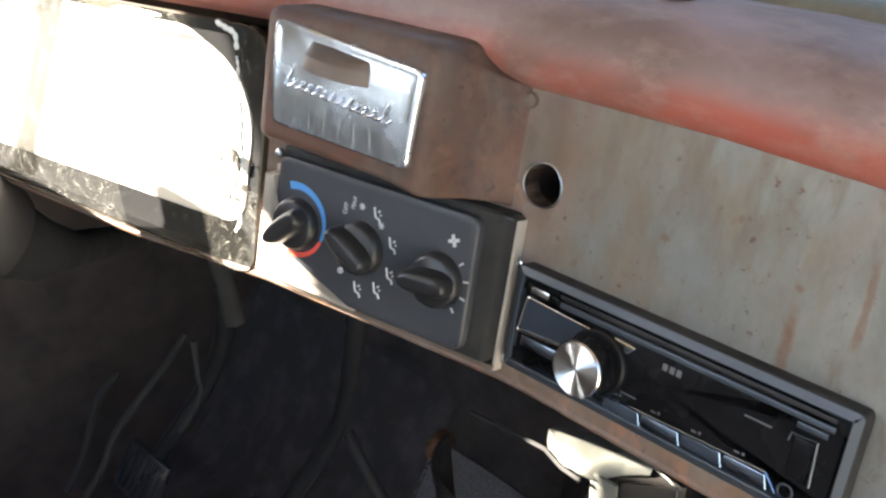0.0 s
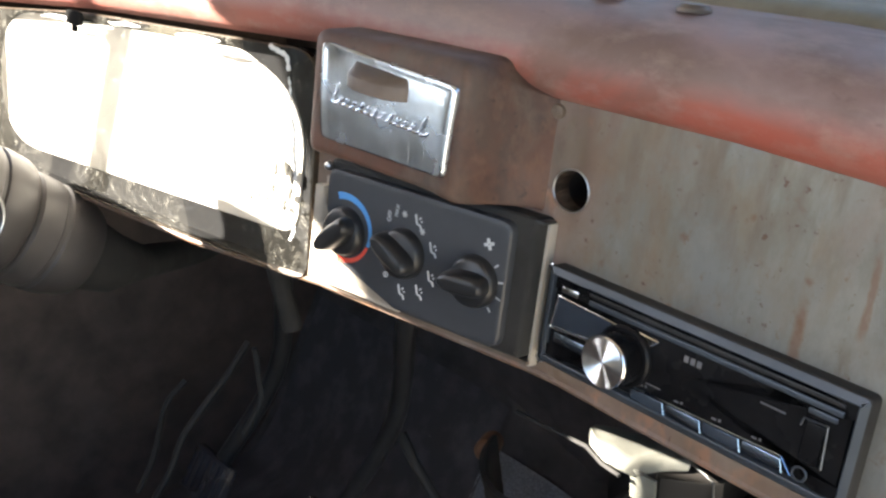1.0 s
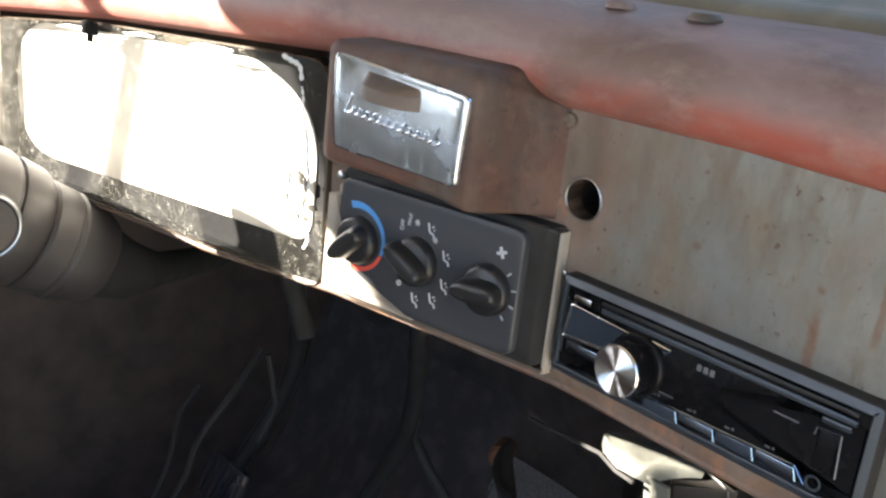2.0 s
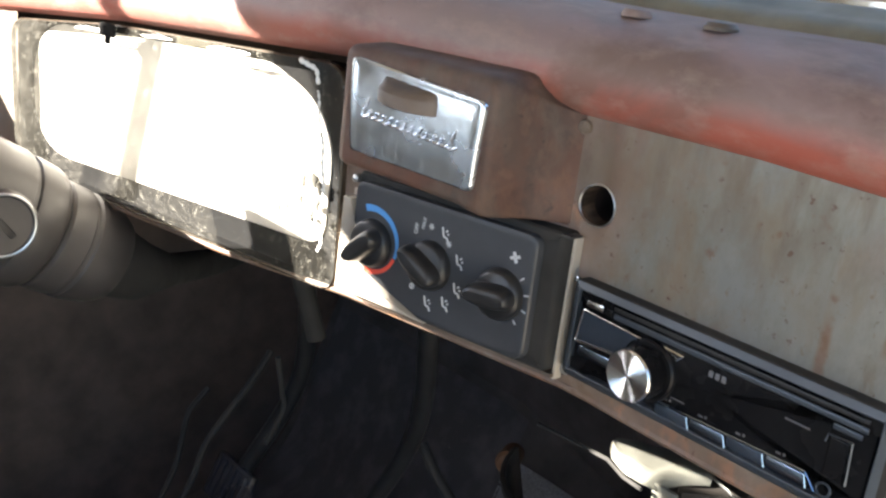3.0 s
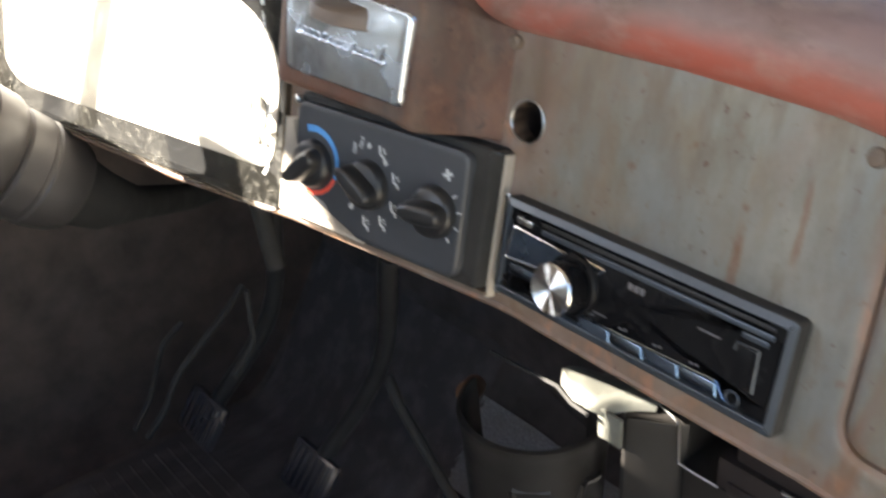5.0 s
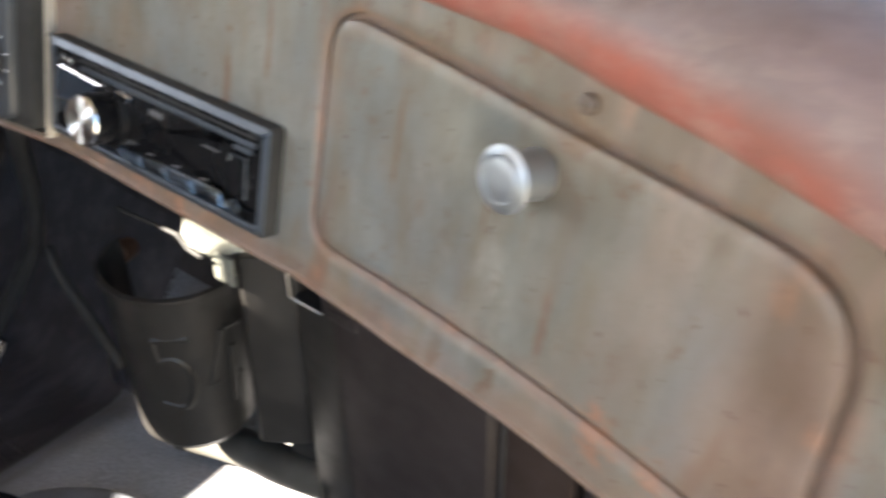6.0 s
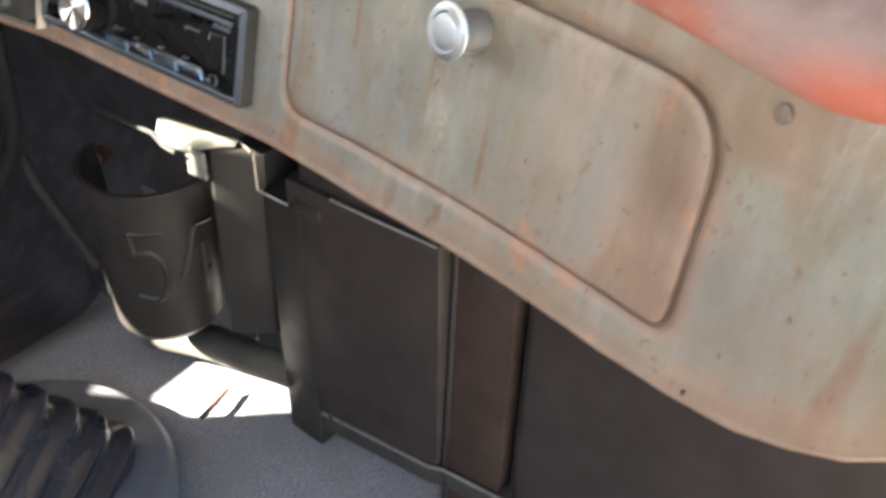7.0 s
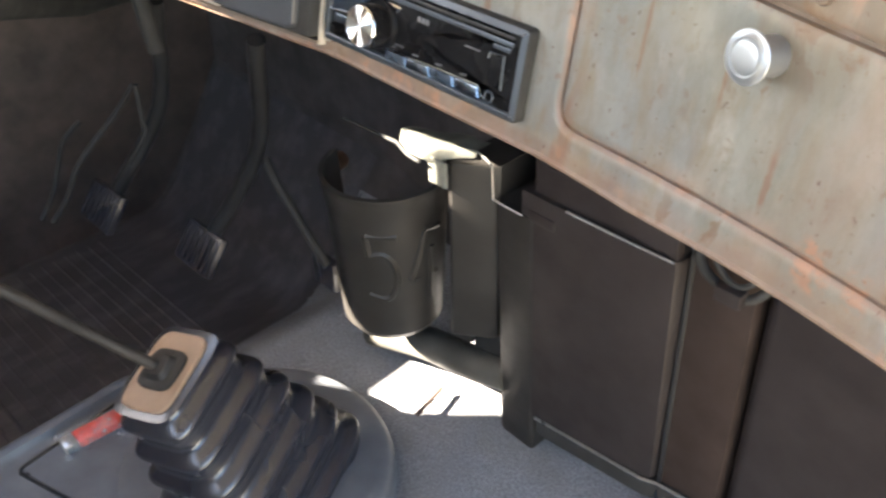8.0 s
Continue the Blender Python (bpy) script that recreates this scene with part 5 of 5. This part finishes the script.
kick = thing("kick_panel", "dark brown trim panel beside the heater case", "trim panel")
part("board", box((0.2285, 0.147, 0.03), (0.288, 0.186, 0.56), 0.003), BROWN_KICK, kick)
part("edge_strip", tube([(0.2310, 0.1465, 0.06), (0.2310, 0.1465, 0.55)], 0.0025, 8), BLACK, kick)
foot = thing("footwell_panel", "dark plain panel in the passenger footwell", "panel")
loops = [[(0.288 + 0.02 * (1 - math.cos(a)) + (0.39 * a / 1.57 if a > 1.5 else 0), 0.178 - 0.030 * math.sin(a), z) for a in list(np.linspace(0, 1.5, 8)) + [1.57]] for z in np.linspace(0.04, 0.56, 12)]
part("board", rings(loops, closed=False), CASE, foot)
part("lower_rail", box((0.31, 0.132, 0.05), (0.70, 0.148, 0.085), 0.004), CASE, foot)
loom = thing("wiring_loom", "dark taped wiring loom with a connector under the dashboard", "wiring")
part("wire", tube(smooth_path([(0.234, 0.140, 0.480), (0.246, 0.132, 0.452), (0.268, 0.128, 0.443), (0.290, 0.132, 0.441), (0.305, 0.150, 0.460)]), 0.0040, 10), SHAFT, loom)
part("wire", tube(smooth_path([(0.240, 0.140, 0.490), (0.258, 0.130, 0.462), (0.282, 0.129, 0.450), (0.302, 0.150, 0.470)]), 0.0024, 8), SHAFT, loom)
part("connector", box((0.266, 0.119, 0.436), (0.288, 0.131, 0.449), 0.002), CASE, loom)

twig = thing("dry_twig", "frayed dry brown twig lying on the grey carpet", "twig")
stem = [(-0.030, 0.080, 0.1285), (-0.034, 0.100, 0.1300), (-0.040, 0.126, 0.1290)]
part("stem", tube(smooth_path(stem), 0.0028, 8), BROWN_DARK, twig)
rng = random.Random(5)
for k in range(26):
    f = k / 25
    p = Vector(stem[0]).lerp(Vector(stem[2]), f)
    q = p + Vector((rng.uniform(-0.006, 0.006), rng.uniform(-0.002, 0.008), rng.uniform(0.0005, 0.004)))
    part("hair", tube([p, q], 0.0008, 4, taper=[0.0011, 0.0005]), BROWN_DARK, twig)

# ---- gear lever ----
shifter = thing("gear_lever", "gear lever in a ribbed black rubber boot on the tunnel", "gear lever")
B0, B1 = Vector((-0.056, -0.082, 0.120)), Vector((-0.074, -0.158, 0.318))
axis = (B1 - B0).normalized()
ua = Vector((0.62, 0.55, 0)).normalized()
ua = (ua - axis * ua.dot(axis)).normalized()
va = axis.cross(ua)
twist = radians(-20)
ua, va = ua * math.cos(twist) + va * math.sin(twist), va * math.cos(twist) - ua * math.sin(twist)


def boot_loop(c, a, b, p=0.38):
    return [c + ua * a * math.copysign(abs(math.cos(t)) ** p, math.cos(t)) + va * b * math.copysign(abs(math.sin(t)) ** p, math.sin(t)) for t in np.linspace(0, 2 * math.pi, 56, endpoint=False)]


loops = []
folds = 6
for k in range(folds * 22 + 1):
    s = k / (folds * 22)
    a, b = 0.064 * (1 - s) + 0.029 * s, 0.088 * (1 - s) + 0.039 * s
    turn = 2 * math.pi * folds * s
    w = 0.0082 * (0.5 - 0.5 * math.cos(turn)) ** 1.3 + 0.0012 * math.sin(2 * turn + 0.6) * min(1.0, 6 * s)
    loops.append(boot_loop(B0.lerp(B1, s), a + w, b + w))
loops.append(boot_loop(B1 + axis * 0.004, 0.036, 0.046))
loops.append(boot_loop(B1 + axis * 0.005, 0.030, 0.040))
part("boot", rings(loops, cap0=True, cap1=True), RUBBER, shifter, "ribbed black rubber boot")
part("cap_plate", rings([boot_loop(B1 + axis * h, a, b) for h, a, b in ((0.003, 0.028, 0.039), (0.0070, 0.028, 0.039), (0.0080, 0.027, 0.038))], cap0=True, cap1=True), TAN, shifter, "tan rusty cap plate")
part("socket", rings([boot_loop(B1 + axis * h, a, a, 0.5) for h, a in ((0.006, 0.0195), (0.0110, 0.0195), (0.0122, 0.0180), (0.0128, 0.0130), (0.018, 0.0100), (0.0185, 0.006))], cap0=True, cap1=True), LEVER, shifter)
part("lever", tube([B1 + axis * 0.010, Vector((-0.0780, -0.1670, 0.3340)), Vector((-0.1325, -0.2470, 0.4300)), Vector((-0.190, -0.332, 0.531))], 0.0052, 14), LEVER, shifter, "black steel lever")
part("boot_base", rings([[Vector((-0.086 + math.cos(a) * r * 1.03, -0.089 + math.sin(a) * r, h)) for a in np.linspace(0, 2 * math.pi, 72, endpoint=False)] for r, h in ((0.141, 0.105), (0.140, 0.134), (0.1375, 0.1420), (0.132, 0.1465), (0.122, 0.1480), (0.085, 0.1480))], cap1=True), GREY_PLASTIC, shifter, "grey round base plate")

tray = thing("console_tray", "grey plastic tray on the tunnel beside the gear lever", "tray")
TR = resampled(corner_path([(-0.285, -0.100, 0.03), (-0.10, -0.130, 0.03), (-0.06, -0.42, 0.03), (-0.27, -0.44, 0.03)], 5), 0.02)
loops = [[(p.x, p.y, h) for p in inset(TR, d)] for d, h in ((0, 0.10), (0, 0.150), (0.002, 0.1545), (0.005, 0.156), (0.011, 0.156), (0.014, 0.1545), (0.016, 0.150), (0.019, 0.1470), (0.024, 0.1460))]
mid = sum((Vector(p) for p in loops[-1]), Vector()) / len(loops[-1])
loops += [[mid + (Vector(p) - mid) * k for p in loops[-1]] for k in (0.6, 0.2, 0.02)]
part("body", rings(loops, cap1=True), GREY_PLASTIC, tray)
for x, y in ((-0.240, -0.215), (-0.232, -0.262), (-0.205, -0.300)):
    part("screw", turned([(0.0035, 0), (0.003, 0.0015), (0, 0.0018)], (x, y, 0.1455), (0, 0, 1), 12), BLACK, tray)
wrap = thing("wrapped_lighter", "red lighter in a clear plastic wrapper lying on the tray", "lighter")
lay = pose(-0.2320, -0.185, 0.148, 0, 0, -3)
bm = box((-0.0105, -0.022, 0), (0.0105, 0.030, 0.0105), 0.004)
bm.transform(lay)
part("lighter_body", bm, REDPLASTIC, wrap, "red plastic lighter body")
bm = box((-0.0100, -0.036, 0.0004), (0.0100, -0.0215, 0.0100), 0.003)
bm.transform(lay)
part("lighter_head", bm, CHROME_DULL, wrap, "dull metal lighter head")
loops = []
for k in range(19):
    v = -0.040 + 0.0060 * k
    w = 0.0150 + 0.0035 * math.sin(1.9 * k) + 0.004 * ramp01(v, 0.03, 0.07)
    h = 0.0165 + 0.0022 * math.sin(2.7 * k + 1) - 0.010 * ramp01(v, 0.03, 0.065)
    loops.append([(0.016 * ramp01(v, -0.01, 0.05) + w * (1 + 0.9 * ramp01(v, -0.01, 0.05)) * math.cos(a) * (1 + 0.06 * math.sin(5 * a + k)), v, 0.0005 + max(0, math.sin(a)) ** 0.7 * h * (1 + 0.08 * math.sin(7 * a + 2 * k))) for a in np.linspace(0, math.pi, 22)])
bm = rings(loops, closed=False)
bm.transform(lay)
part("wrapper", bm, FILM, wrap, "crumpled clear wrapper")
# Black tube draws the shaded line along the tray's recess.
part("recess_shade", tube([(-0.262, -0.128, 0.1462), (-0.2445, -0.258, 0.1462), (-0.2425, -0.2635, 0.1462), (-0.237, -0.2650, 0.1462), (-0.150, -0.240, 0.1462)], 0.0022, 8), BLACK, tray, "dark line drawn for the shade in the tray's recess")
